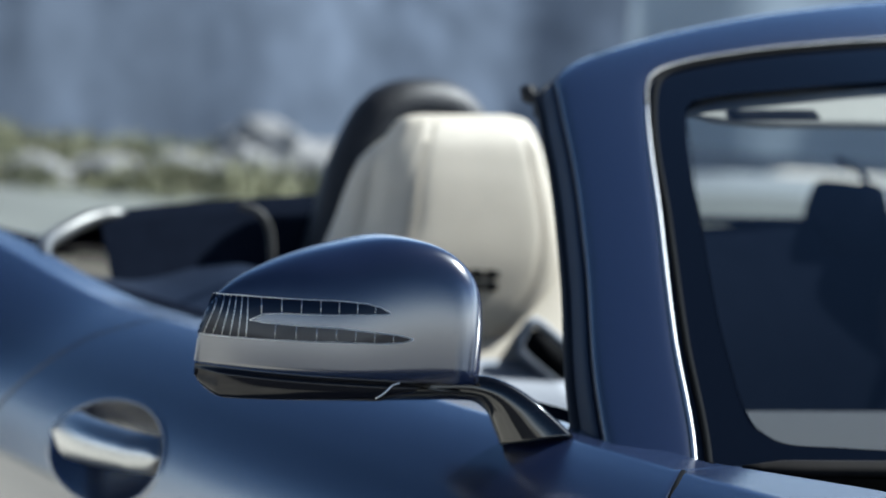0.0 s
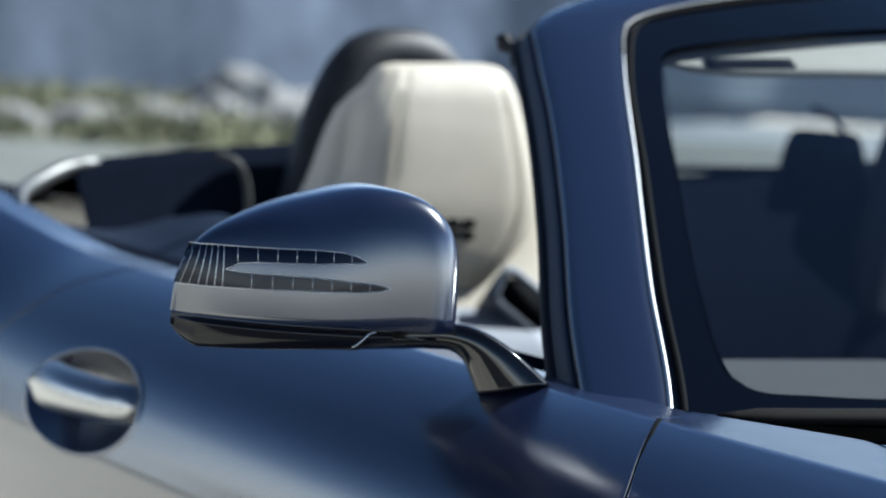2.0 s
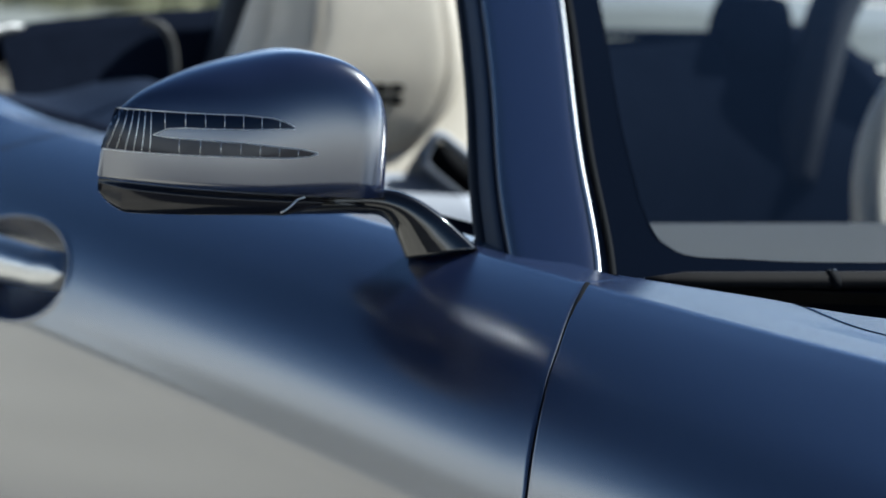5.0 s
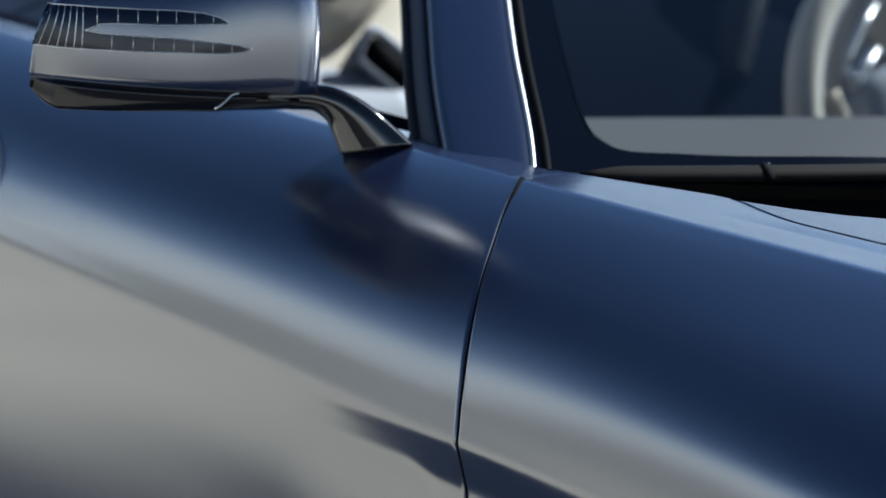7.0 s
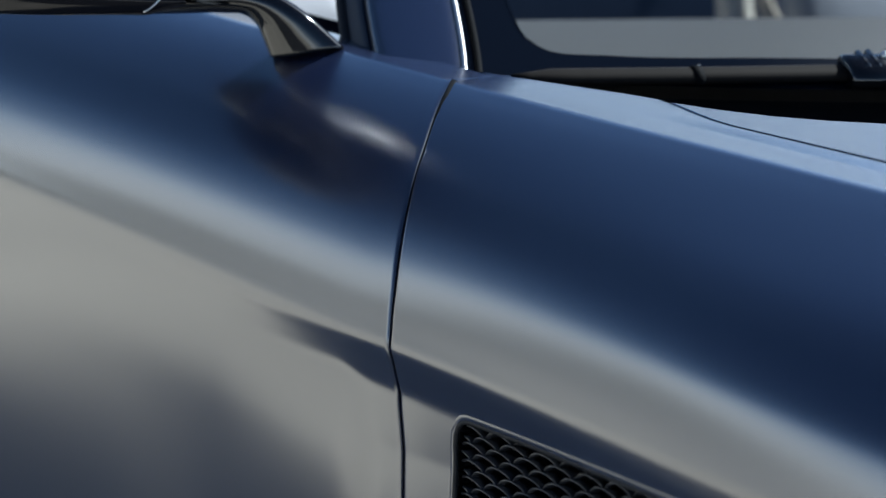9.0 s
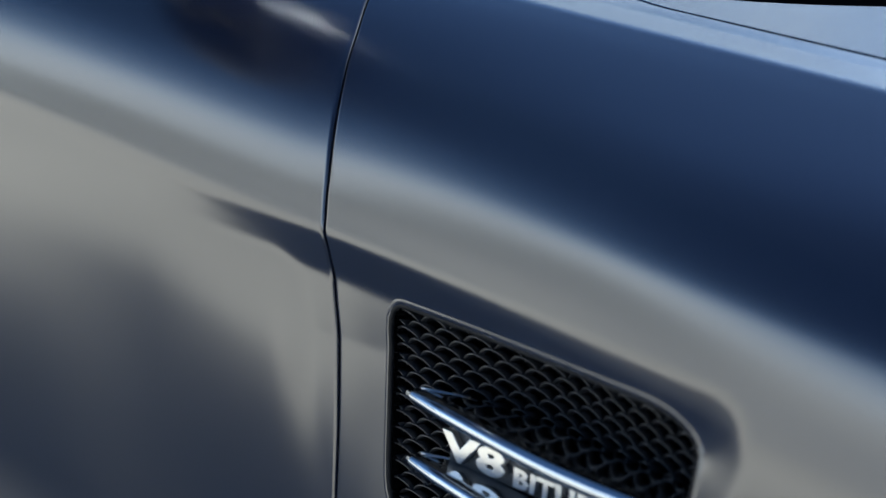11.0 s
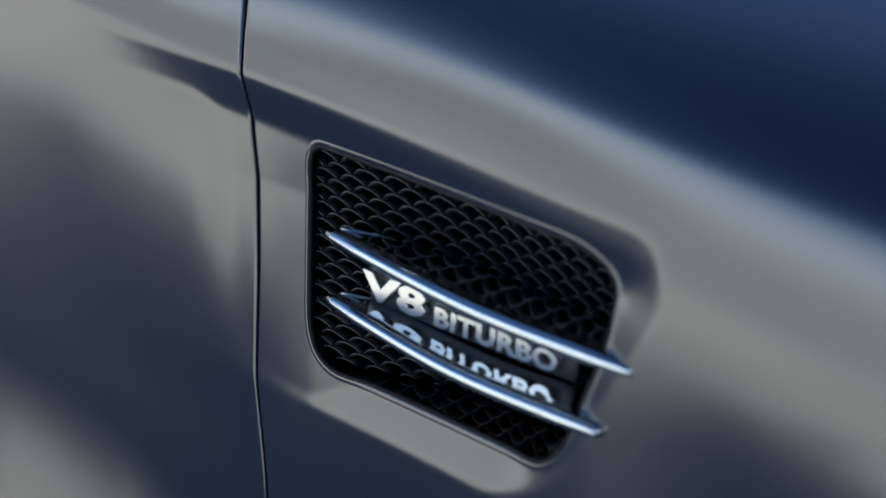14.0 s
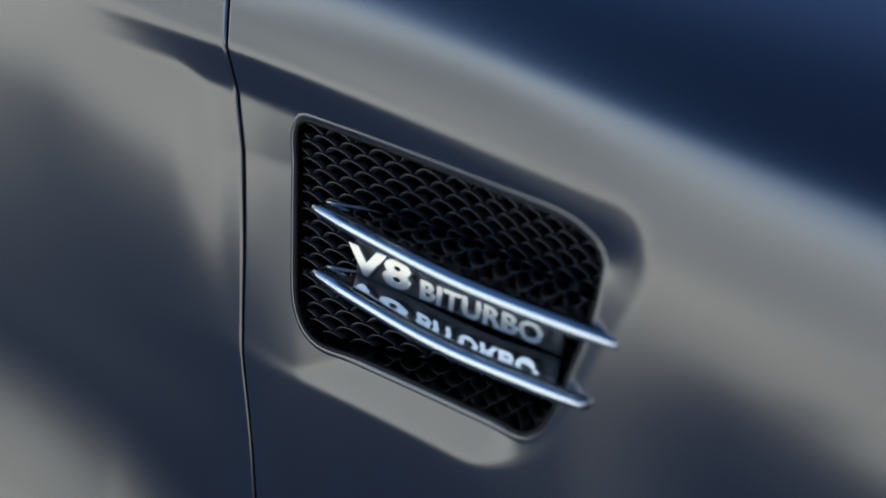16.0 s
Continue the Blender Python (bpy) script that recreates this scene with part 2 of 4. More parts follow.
def cut_hole(bm, poly, place):
    """Opens a hole with the outline poly (x, z) in a sheet; place(x, z) gives the point of the surface there."""
    pts = dense(poly, 0.0008)
    lo, hi = pts.min(0) - 0.008, pts.max(0) + 0.008
    near = [v for v in bm.verts if lo[0] < v.co.x < hi[0] and lo[1] < v.co.z < hi[1]]
    for v in near:
        d2 = (pts[:, 0] - v.co.x) ** 2 + (pts[:, 1] - v.co.z) ** 2
        k = int(np.argmin(d2))
        if d2[k] < 0.0027**2:
            v.co = place(*pts[k])
    near = set(near)
    doomed = []
    for f in bm.faces:
        if all(v in near for v in f.verts):
            c = f.calc_center_median()
            if inside(poly, c.x, c.z):
                doomed.append(f)
    bmesh.ops.delete(bm, geom=doomed, context="FACES")
    for v in near:
        if v.is_valid and v.link_faces and inside(poly, v.co.x, v.co.z):
            d2 = (pts[:, 0] - v.co.x) ** 2 + (pts[:, 1] - v.co.z) ** 2
            v.co = place(*pts[int(np.argmin(d2))])
    bmesh.ops.delete(bm, geom=[v for v in bm.verts if not v.link_faces], context="VERTS")


def mirrored(ob, name, parent, label=""):
    me = ob.data.copy()
    me.transform(Matrix.Diagonal((1, -1, 1, 1)))
    me.flip_normals()
    o = new(name, me)
    o.parent = parent
    if label:
        o["label"] = label
    return o


def smooth(a, b, x):
    t = min(1.0, max(0.0, (x - a) / (b - a)))
    return t * t * (3 - 2 * t)


def smin(a, b, k):
    h = max(0.0, k - abs(a - b)) / k
    return min(a, b) - h * h * k / 4


# ---- the car's side: outward distance from the middle plane and height, from the sill to the belt ----
car = new("car")
tagged(car, "satin dark blue open two-seat roadster parked on pale gravel", "car")
SIDE = curve([(0.80, 0.16), (0.875, 0.19), (0.905, 0.27), (0.915, 0.40), (0.9275, 0.53), (0.9352, 0.606), (0.9422, 0.68), (0.9482, 0.74), (0.9512, 0.780),
              (0.9518, 0.795), (0.9504, 0.805), (0.9475, 0.822), (0.9415, 0.845), (0.932, 0.866), (0.918, 0.885), (0.897, 0.9045), (0.874, 0.9200), (0.860, 0.9272),
              (0.851, 0.9310), (0.8455, 0.9331), (0.8425, 0.93365), (0.838, 0.9338), (0.830, 0.9339), (0.820, 0.9341), (0.805, 0.9345)], 320)
GAP = curve([(0.1000, -0.6845), (0.4569, -0.6868), (0.5230, -0.6888), (0.6055, -0.6960), (0.6768, -0.6957), (0.7285, -0.6980), (0.7694, -0.7028), (0.7934, -0.7016), (0.8134, -0.7056), (0.8332, -0.7101), (0.8496, -0.7158), (0.8702, -0.7262), (0.8861, -0.7386), (0.9020, -0.7537), (0.9139, -0.7691), (0.9227, -0.7830), (0.9289, -0.7944), (0.9338, -0.8069), (0.9342, -0.8307), (0.9345, -0.8367)], 160)


def gap_x(z):
    return float(np.interp(z, GAP[:, 0], GAP[:, 1]))


def corner(a, b, r):
    """The nearer of two edges, with a rounded corner between them."""
    if a < r and b < r:
        return r - math.hypot(r - a, r - b)
    return min(a, b)


def recess(x, z):
    """How far the scoop round the side vent lies behind the body's skin."""
    if x < -0.92 or x > -0.29:
        return 0.0
    top = 0.7942 + 0.0445 * (x + 0.7038) - z
    front = 0.855 * (-0.3735 + 0.605 * (z - 0.693) - x)
    low = z - (0.5995 + 0.130 * (x + 0.7012))
    wall = corner(top, front, 0.040)
    # sloping walls down to a flat floor; towards the door the lower wall leans back into the floor
    steep = 0.36 - 0.10 * smooth(-0.006, 0.026, min(top, low) - front)
    lean_back = 0.042 + 0.318 * smooth(-0.765, -0.575, x)
    k = smooth(-0.640, -0.56, x)
    floor = (1 - k) * min(0.0098, 0.0005 + 0.072 * max(0.0, low)) + k * 0.0098
    d = smin(smin(steep * wall, lean_back * low, 0.0016), floor, 0.0012)
    k = smooth(-0.60, -0.52, x)
    d = (1 - k) * d + k * min(0.0098, steep * corner(wall, low, 0.045))
    if d <= -0.0006:
        return 0.0
    if d < 0.0006:
        d = (d + 0.0006) ** 2 / 0.0024
    return d * smooth(-0.905, -0.665, x)


def swell(x, z):
    """The flare over the wheels, and the plan taper to nose and tail."""
    k = smooth(-0.38, -0.26, x)
    a = 0.050 * smooth(-0.74, -0.16, x) * ((1 - k) * smooth(0.38, 0.63, z) + k * smooth(0.40, 0.80, z)) * smooth(0.96, 0.84, z)
    b = 0.055 * smooth(-1.75, -2.45, x) * smooth(0.40, 0.65, z) * smooth(1.02, 0.86, z)
    nose = -0.26 * max(0.0, (x - 0.25) / 0.65) ** 2.2 if x > 0.25 else 0.0
    tail = -0.20 * max(0.0, (-2.75 - x) / 0.75) ** 2 if x < -2.75 else 0.0
    edge = float(np.interp(x, (-1.0, -0.86, -0.765, -0.69, -0.55), (0.510, 0.503, 0.475, 0.405, 0.36)))
    flare = 0.042 * smooth(0.0, 0.26, edge - z) if -2.2 < x < -0.42 else 0.0
    haunch = 0.020 * smooth(-0.90, -1.70, x) * smooth(0.92, 0.68, z)
    waist = -0.0085 * smooth(0.72, 0.54, z) * smooth(-1.05, -0.78, x) * smooth(-0.645, -0.755, x)
    return a + b + nose + tail + flare + haunch + waist


def lift(x):
    """How the belt's height changes along the car."""
    return 0.008 * smooth(-0.85, -0.25, x) - 0.26 * smooth(0.15, 1.0, x) + 0.046 * smooth(-1.72, -2.25, x) - 0.20 * smooth(-2.25, -3.0, x)


SOFT_Z = np.linspace(0.60, 0.92, 321)
SOFT_O = np.interp(SOFT_Z, SIDE[:, 1], SIDE[:, 0])
BLUR = np.exp(-0.5 * (np.arange(-100, 101) / 36.0) ** 2)
SOFT_D = np.convolve(np.pad(SOFT_O, 100, mode="reflect", reflect_type="odd"), BLUR / BLUR.sum(), mode="valid") - SOFT_O


def skin(x, o, z, inset=0.0):
    if x > -0.46 and 0.62 < z < 0.912:
        o += float(np.interp(z, SOFT_Z, SOFT_D)) * smooth(-0.46, -0.20, x) * smooth(0.62, 0.70, z) * smooth(0.912, 0.86, z)
    zz = z + lift(x) * smooth(0.55, 0.93, z) + 0.010 * min(1.0, max(0.0, (x + 0.74) / 0.52)) * smooth(0.80, 0.85, z) * smooth(0.933, 0.88, z)
    return Vector((x, -(o + swell(x, z) - recess(x, z) - inset), zz))


def o_at(z):
    k = int(np.argmax(SIDE[:, 1] >= z)) or 1
    f = (z - SIDE[k - 1, 1]) / max(1e-6, SIDE[k, 1] - SIDE[k - 1, 1])
    return SIDE[k - 1, 0] + f * (SIDE[k, 0] - SIDE[k - 1, 0])


def on_skin(x, z, inset=0.0):
    return skin(x, o_at(z), z, inset)


# vent opening and door pull, as outlines in x and z
VENT = rounded([(-0.6444, 0.7675), (-0.3399, 0.7933), (-0.3962, 0.6651), (-0.638, 0.6328)], (0.017, 0.046, 0.058, 0.034))
PULL = [(-1.485 + 0.110 * math.cos(a) - 0.024 * math.sin(a), 0.831 + 0.041 * math.sin(a) + 0.0135 * math.cos(a)) for a in np.linspace(0, math.tau, 48, endpoint=False)]


# ---- ground and distance ----
RINGS = (0, 1.5, 3, 5, 8, 11, 14, 18, 22, 26, 30, 34, 38, 42, 46, 49, 52, 60, 75, 100, 150, 250, 380, 1500, 4500)
FALL = ((0, 0.0), (14, 0.0), (46, -0.34), (52, -1.2), (75, -16), (150, -34), (380, -42), (4500, -42))


def ground_point(r, a, up=0.0):
    far = r / (1 + 2.2 * smooth(radians(147), radians(141), a) * smooth(radians(60), radians(90), a))
    x, y = r * math.cos(a), r * math.sin(a)
    z = float(np.interp(far, [k for k, _ in FALL], [k for _, k in FALL]))
    return x, y, z + up + (0.12 * noise.noise(Vector((x * 0.2, y * 0.2, 0))) if r > 20 else 0.0)


def make_ground():
    turns = np.linspace(0, math.tau, 240, endpoint=False)
    bm = sheet([[ground_point(r, a) for a in turns] for r in RINGS], close_v=True)[0]
    bmesh.ops.remove_doubles(bm, verts=bm.verts, dist=1e-4)
    tagged(part("ground", bm, GROUND), "pale sunlit gravel ground", "ground", kind="structure")
    # worn asphalt of the road beyond the car
    rows = [[ground_point(r, a, 0.012) for a in turns[44:101]] for r in RINGS if 4 < r < 120]
    tagged(part("road", sheet(rows)[0], ASPHALT), "worn grey asphalt road beyond the parked car", "road", kind="structure")


def make_verge():
    """Short grey-green grass between the lay-by and the slope."""
    rows = []
    for d in (13, 16, 20, 25, 31, 38, 46):
        row = []
        for b in np.linspace(6, 54, 64):
            x, y = polar(b, d + 0.8 * noise.noise(Vector((b * 0.3, d * 0.1, 7))))
            row.append((x, y, ground_point(math.hypot(x, y), math.atan2(y, x))[2] + 0.05))
        rows.append(row)
    tagged(part("ground", sheet(rows)[0], VERGE), "short grey-green grass of the verge", "grass", kind="structure")


def make_dark_ground():
    """Dark ground in front of the car, unseen, added to darken the mirror shell's reflection."""
    rows = []
    for r in np.linspace(0.04, 9.5, 15):
        rows.append([(0.6 + r * math.cos(a), -1.6 + r * math.sin(a), 0.006) for a in np.linspace(radians(-92), radians(75), 40)])
    tagged(part("road", sheet(rows)[0], DARK_GROUND), "dark ground in front of the car, out of view, added for reflections", "road", kind="structure")


def make_track():
    """A strip of packed grey gravel that crosses the lay-by on the driver's far side."""
    rows = []
    for t in np.linspace(0, 1, 40):
        x = -26 + 25 * t
        w = 0.35 * noise.noise(Vector((x * 0.3, 4.0, 0)))
        rows.append([(x, -4.3 - 0.05 * x * (1 - t) + w + d, 0.008) for d in (0, -0.7, -1.6, -2.6, -3.2)])
    tagged(part("pavement", sheet(rows)[0], TRACK), "packed grey gravel track across the lay-by", "track", kind="structure")


def make_cliff():
    """A far rock face behind the car, standing all round the rear half."""
    rows = []
    for k in range(40):
        h = k / 39
        row = []
        for a in np.linspace(radians(145), radians(205), 110):
            p = Vector((math.cos(a) * 16, math.sin(a) * 16, h * 0.7))
            r = 420 + 5 * noise.fractal(p, 0.9, 2.1, 5) + 60 * h
            top = (42 + 70 * smooth(radians(147), radians(160), a) + 5 * noise.noise(Vector((a * 5.1, 2.0, 0)))) * (0.35 + 0.65 * smooth(0, 0.25, a - radians(96)) * smooth(0, 0.35, radians(205) - a))
            row.append((r * math.cos(a), r * math.sin(a), -48 + h * (top + 42)))
        rows.append(row)
    c = part("backdrop", sheet(rows)[0], HAZE_BLUE)
    tagged(c, "mountain rock face, tinted blue-grey for haze", "mountain", kind="structure")
    # slopes farther down the valley, haze painted in as a paler colour, and a dark tree line at their foot
    rows = []
    for k in range(16):
        h = k / 15
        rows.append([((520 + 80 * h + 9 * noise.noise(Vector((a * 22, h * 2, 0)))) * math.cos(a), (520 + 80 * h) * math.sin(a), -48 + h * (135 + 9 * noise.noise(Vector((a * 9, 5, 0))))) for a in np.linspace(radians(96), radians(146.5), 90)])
    tagged(part("backdrop", sheet(rows)[0], HAZE_SLOPE), "valley slopes far away, paled in colour for haze", "mountain", kind="structure")
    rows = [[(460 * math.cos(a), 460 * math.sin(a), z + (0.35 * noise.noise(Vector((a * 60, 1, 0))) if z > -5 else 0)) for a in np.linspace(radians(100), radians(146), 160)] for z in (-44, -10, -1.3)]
    tagged(part("backdrop", sheet(rows)[0], HAZE_BLUE), "distant tree line, tinted blue-grey for haze", "woods", kind="structure")


def boulder(size, seed, cuts=4):
    bm = bmesh.new()
    bmesh.ops.create_icosphere(bm, subdivisions=cuts, radius=1)
    for v in bm.verts:
        n = v.co.normalized()
        k = 1 + 0.38 * noise.fractal(n * 1.4 + Vector((seed, 0, 0)), 0.9, 2.0, 4) + 0.10 * noise.noise(n * 5 + Vector((seed, 3, 0)))
        v.co = Vector((n.x * size[0], n.y * size[1], n.z * size[2])) * k
    return bm


def polar(bearing, dist):
    """A place on the ground by its bearing from the car's rear and its distance."""
    a = radians(bearing)
    return EYE[0] - dist * math.cos(a), EYE[1] + dist * math.sin(a)


def verge_z(d):
    return -0.0105 * max(0.0, d - 14)


def make_boulders():
    spots = [(26.4, 34, 0.88, 0.66), (27.7, 35, 0.55, 0.50), (25.6, 33, 0.70, 0.42), (24.2, 31, 0.75, 0.34), (22.4, 30, 0.70, 0.30), (29.6, 36, 0.6, 0.38), (20.4, 29, 0.55, 0.24)]
    for k, (b, d, w, h) in enumerate(spots):
        o = part("boulder", boulder((w, w * 0.8, h), k * 3.7), ROCK)
        x, y = polar(b, d)
        o.location = (x, y, verge_z(d) + h * 0.55)
        o.rotation_euler = (0, 0, k * 1.3)
        tagged(o, "pale weathered limestone boulder on the verge", "boulder", group="rocks behind the car")


def make_scrub():
    """Low dry bushes on the verge: many small blades."""
    rng = random.Random(5)
    verts, faces = [], []
    for k in range(830):
        b, d = (rng.uniform(10, 36), rng.uniform(25, 55)) if k < 430 else (rng.uniform(-34, -20), rng.uniform(13, 19))
        x, y = polar(b, d)
        s = rng.uniform(0.35, 0.95) * (0.55 if d < 26 else 1.0) if k < 430 else rng.uniform(0.45, 0.8)
        for _ in range(60):
            a, t = rng.uniform(0, math.tau), rng.uniform(0.05, 1.0)
            base = Vector((x + math.cos(a) * s * t, y + math.sin(a) * s * t, verge_z(d) + rng.uniform(0, 0.6) * s * (1 - t * 0.6)))
            m = Euler((rng.uniform(-0.8, 0.8), rng.uniform(-0.8, 0.8), rng.uniform(0, 6.3))).to_matrix()
            w, l = 0.055 * s, rng.uniform(0.18, 0.42) * s
            n = len(verts)
            verts += [base + m @ Vector(c) for c in ((-w, 0, 0), (w, 0, 0), (w * 0.6, 0.03, l * 0.6), (0, 0.06, l), (-w * 0.6, 0.03, l * 0.6))]
            faces.append((n, n + 1, n + 2, n + 3, n + 4))
    me = bpy.data.meshes.new("scrub")
    me.from_pydata(verts, [], faces)
    me.materials.append(SCRUB)
    tagged(new("scrub", me), "yellow-green dry scrub along the verge", "shrubs", kind="stuff")


make_ground()
make_track()
make_dark_ground()
make_verge()
make_cliff()
make_boulders()
make_scrub()


# ---- body panels ----
TOP_ROWS = curve([(0.805, 0.9345), (0.78, 0.9350), (0.75, 0.9356), (0.722, 0.9360)], 22)[1:]


def hood_edge(x):
    return 0.752 + 0.033 * smooth(-0.73, -0.60, x) - 0.13 * smooth(0.25, 0.95, x)



def rear_x(z):
    return float(np.interp(z, (0.1, 0.70, 0.833, 0.875, 0.909, 0.935), (-1.74, -1.775, -1.7455, -1.704, -1.673, -1.62)))


def strip(fa, fb, step, section=SIDE, turn=0.016):
    rows = []
    n = max(2, int(max(abs(fb(z) - fa(z)) for _, z in section[::20]) / step))
    for o, z in section:
        xs = np.linspace(fa(z), fb(z), n)
        sg = 1 if xs[-1] > xs[0] else -1
        cols = [skin(xs[0], o, z, turn), skin(xs[0], o, z, 0.0013), skin(xs[0] + sg * 0.0004, o, z, 0.0004), skin(xs[0] + sg * 0.0014, o, z), skin(xs[0] + sg * 0.0028, o, z)]
        cols += [skin(x, o, z) for x in xs[1:-1]]
        cols += [skin(xs[-1] - sg * 0.0028, o, z), skin(xs[-1] - sg * 0.0014, o, z), skin(xs[-1] - sg * 0.0004, o, z, 0.0004), skin(xs[-1], o, z, 0.0013), skin(xs[-1], o, z, turn)]
        rows.append(cols)
    return rows


def make_sides():
    # door
    bm = sheet(strip(lambda z: gap_x(z) - 0.0015, rear_x, 0.006))[0]
    cut_hole(bm, PULL, on_skin)
    door = part("door", bm, PAINT, car)
    # front fender with its flat top beside the hood
    rows = strip(lambda z: gap_x(z) + 0.0015, lambda z: 0.92, 0.0048)
    n = len(rows[0]) - 2
    for k, (o, z) in enumerate(TOP_ROWS):
        x0 = -0.8354 + 0.135 * (k + 1) / len(TOP_ROWS)
        xs = np.linspace(x0, 0.92, n)
        o_in = lambda x: 0.805 + (o - 0.805) * (0.805 - hood_edge(x) - 0.0028) / (0.805 - 0.722)
        rows.append([skin(xs[0], o_in(xs[0]), z) - Vector((0, 0, 0.012))] + [skin(x, o_in(x), z) for x in xs] + [skin(xs[-1], o_in(xs[-1]), z)])
        assert len(rows[-1]) == len(rows[0])
    rows.append([p - Vector((0, 0, 0.018)) for p in rows[-1]])
    bm = sheet(rows)[0]
    cut_hole(bm, VENT, on_skin)
    bmesh.ops.delete(bm, geom=[f for f in bm.faces if all((v.co.x**2 + (v.co.z - 0.335) ** 2) < 0.375**2 for v in f.verts)], context="FACES")
    fender = part("front_fender", bm, PAINT, car)
    # rear quarter
    bm = sheet(strip(lambda z: rear_x(z) - 0.004, lambda z: -3.50, 0.012))[0]
    bmesh.ops.delete(bm, geom=[f for f in bm.faces if all(((v.co.x + 2.63) ** 2 + (v.co.z - 0.345) ** 2) < 0.385**2 for v in f.verts)], context="FACES")
    quarter = part("rear_quarter", bm, PAINT, car)
    # dark tube laid in the shut line to stand in for its shade
    pts = [on_skin(gap_x(z), z, 0.0042) for z in np.linspace(0.30, 0.9325, 90)]
    part("gap_shade", tube(pts, 0.0026, 6), TRIM, door)
    for o, nm in ((door, "door"), (fender, "front_fender"), (quarter, "rear_quarter")):
        mirrored(o, nm, car)
    return door, fender, quarter


def hood_back(u):
    return -0.50 - 0.19 * u**6


def hood_z(x, y):
    u = abs(y) / 0.716
    ridge = 0.030 * (1 - u * u) ** 2
    return 0.9360 + ridge + lift(x)


def make_hood():
    rows = []
    inner = list(np.linspace(-0.97, 0.97, 60))
    for u in [-1.0, -0.9985, -0.995, -0.985] + inner + [0.985, 0.995, 0.9985, 1.0]:
        y = u * 0.716
        x0 = hood_back(u)
        xs = np.concatenate([[x0, x0 + 0.001, x0 + 0.003], np.linspace(x0 + 0.012, 0.93 - 0.20 * u * u, 88)])
        row = [(xs[0], u * hood_edge(xs[0]), hood_z(xs[0], y) - 0.014)] + [(x, u * hood_edge(x), hood_z(x, y)) for x in xs]
        rows.append(row)
    rows = [[(x, y, z - 0.018) for x, y, z in rows[0]]] + rows + [[(x, y, z - 0.018) for x, y, z in rows[-1]]]
    part("hood", sheet(rows)[0], PAINT, car)


def make_ends():
    for name, x0, s in (("front_bumper", 0.92, 1), ("rear_bumper", -3.50, -1)):
        rows = []
        for o, z in SIDE[::6]:
            p = skin(x0, o, z)
            w = -p.y
            rows.append([(x0 + s * 0.16 * (1 - abs(u) ** 2.2), u * w, p.z) for u in np.linspace(-1, 1, 25)])
        part(name, sheet(rows)[0], PAINT, car)
    # deck lid behind the seats
    rows = []
    for k in range(30):
        x = -2.19 - 1.32 * k / 29
        e = -skin(x, SIDE[-1, 0], SIDE[-1, 1]).y
        zb = skin(x, SIDE[-1, 0], SIDE[-1, 1]).z
        rows.append([(x, u * e, zb - 0.040 * (1 - abs(u) ** 6) + 0.010 * (1 - abs(u) ** 2.4)) for u in np.linspace(-1, 1, 31)])
    part("deck_lid", sheet(rows)[0], PAINT, car)
    part("underbody", sheet([[(x, y, 0.17) for y in (-0.82, 0, 0.82)] for x in (-3.4, -2, -0.6, 0.85)])[0], TRIM, car)


def make_wheels():
    def wheel(x, y, s):
        prof = [(0.225, -0.12), (0.30, -0.125), (0.330, -0.105), (0.338, -0.05), (0.338, 0.05), (0.330, 0.105), (0.30, 0.125), (0.225, 0.12)]
        rows = [[(r * math.cos(a), w, r * math.sin(a)) for r, w in prof] for a in np.linspace(0, math.tau, 48, endpoint=False)]
        ty = part("wheel", sheet(rows, close_u=True)[0], TYRE, car, "black low-profile tyre")
        ty.location = (x, y, 0.338)
        ring = [(0.228, -0.11), (0.228, 0.11), (0.212, 0.10), (0.212, -0.10)]
        part("rim", sheet([[(r * math.cos(a), w, r * math.sin(a)) for r, w in ring] for a in np.linspace(0, math.tau, 48, endpoint=False)], close_u=True, close_v=True)[0], SATIN, ty)
        for k in range(10):
            a = k * math.tau / 10
            c, sn = math.cos(a), math.sin(a)
            part("spoke", tube([(0.04 * c, s * 0.075, 0.04 * sn), (0.13 * c, s * 0.09, 0.13 * sn), (0.215 * c, s * 0.095, 0.215 * sn)], 0.014, 6, up=(0, 1, 0)), SATIN, ty)
    for x in (0.0, -2.63):
        for s in (-1, 1):
            wheel(x, s * 0.845, s)


door, fender, quarter = make_sides()
make_hood()
make_ends()
make_wheels()


# ---- windscreen: a ruled surface from the cowl to the header ----
def screen(u, v):
    b = Vector((-0.62 - 0.24 * u * u, 0.80 * u, 0.945 - 0.018 * u * u))
    t = Vector((-1.26 - 0.09 * u * u, 0.565 * u, 1.225 - 0.035 * u * u))
    return b + (t - b) * v


SCREEN_OUT = Vector((0.45, 0, 0.89))


def screen_line(pts, n, lift_by=0.0):
    """A smooth line across the screen through (u, v) points, from one side to the other."""
    half = curve(pts, n)
    both = [tuple(p) for p in half] + [(-p[0], p[1]) for p in half[::-1][1:]]
    return [screen(u, v) + SCREEN_OUT * lift_by for u, v in both]


CHROME_UV = [(-0.995, -0.022), (-0.993, 0.005), (-0.984, 0.266), (-0.966, 0.545), (-0.936, 0.877), (-0.925, 0.945), (-0.911, 0.988), (-0.882, 1.015), (-0.856, 1.028), (-0.749, 1.061), (-0.576, 1.093), (-0.434, 1.113), (0.0, 1.14)]
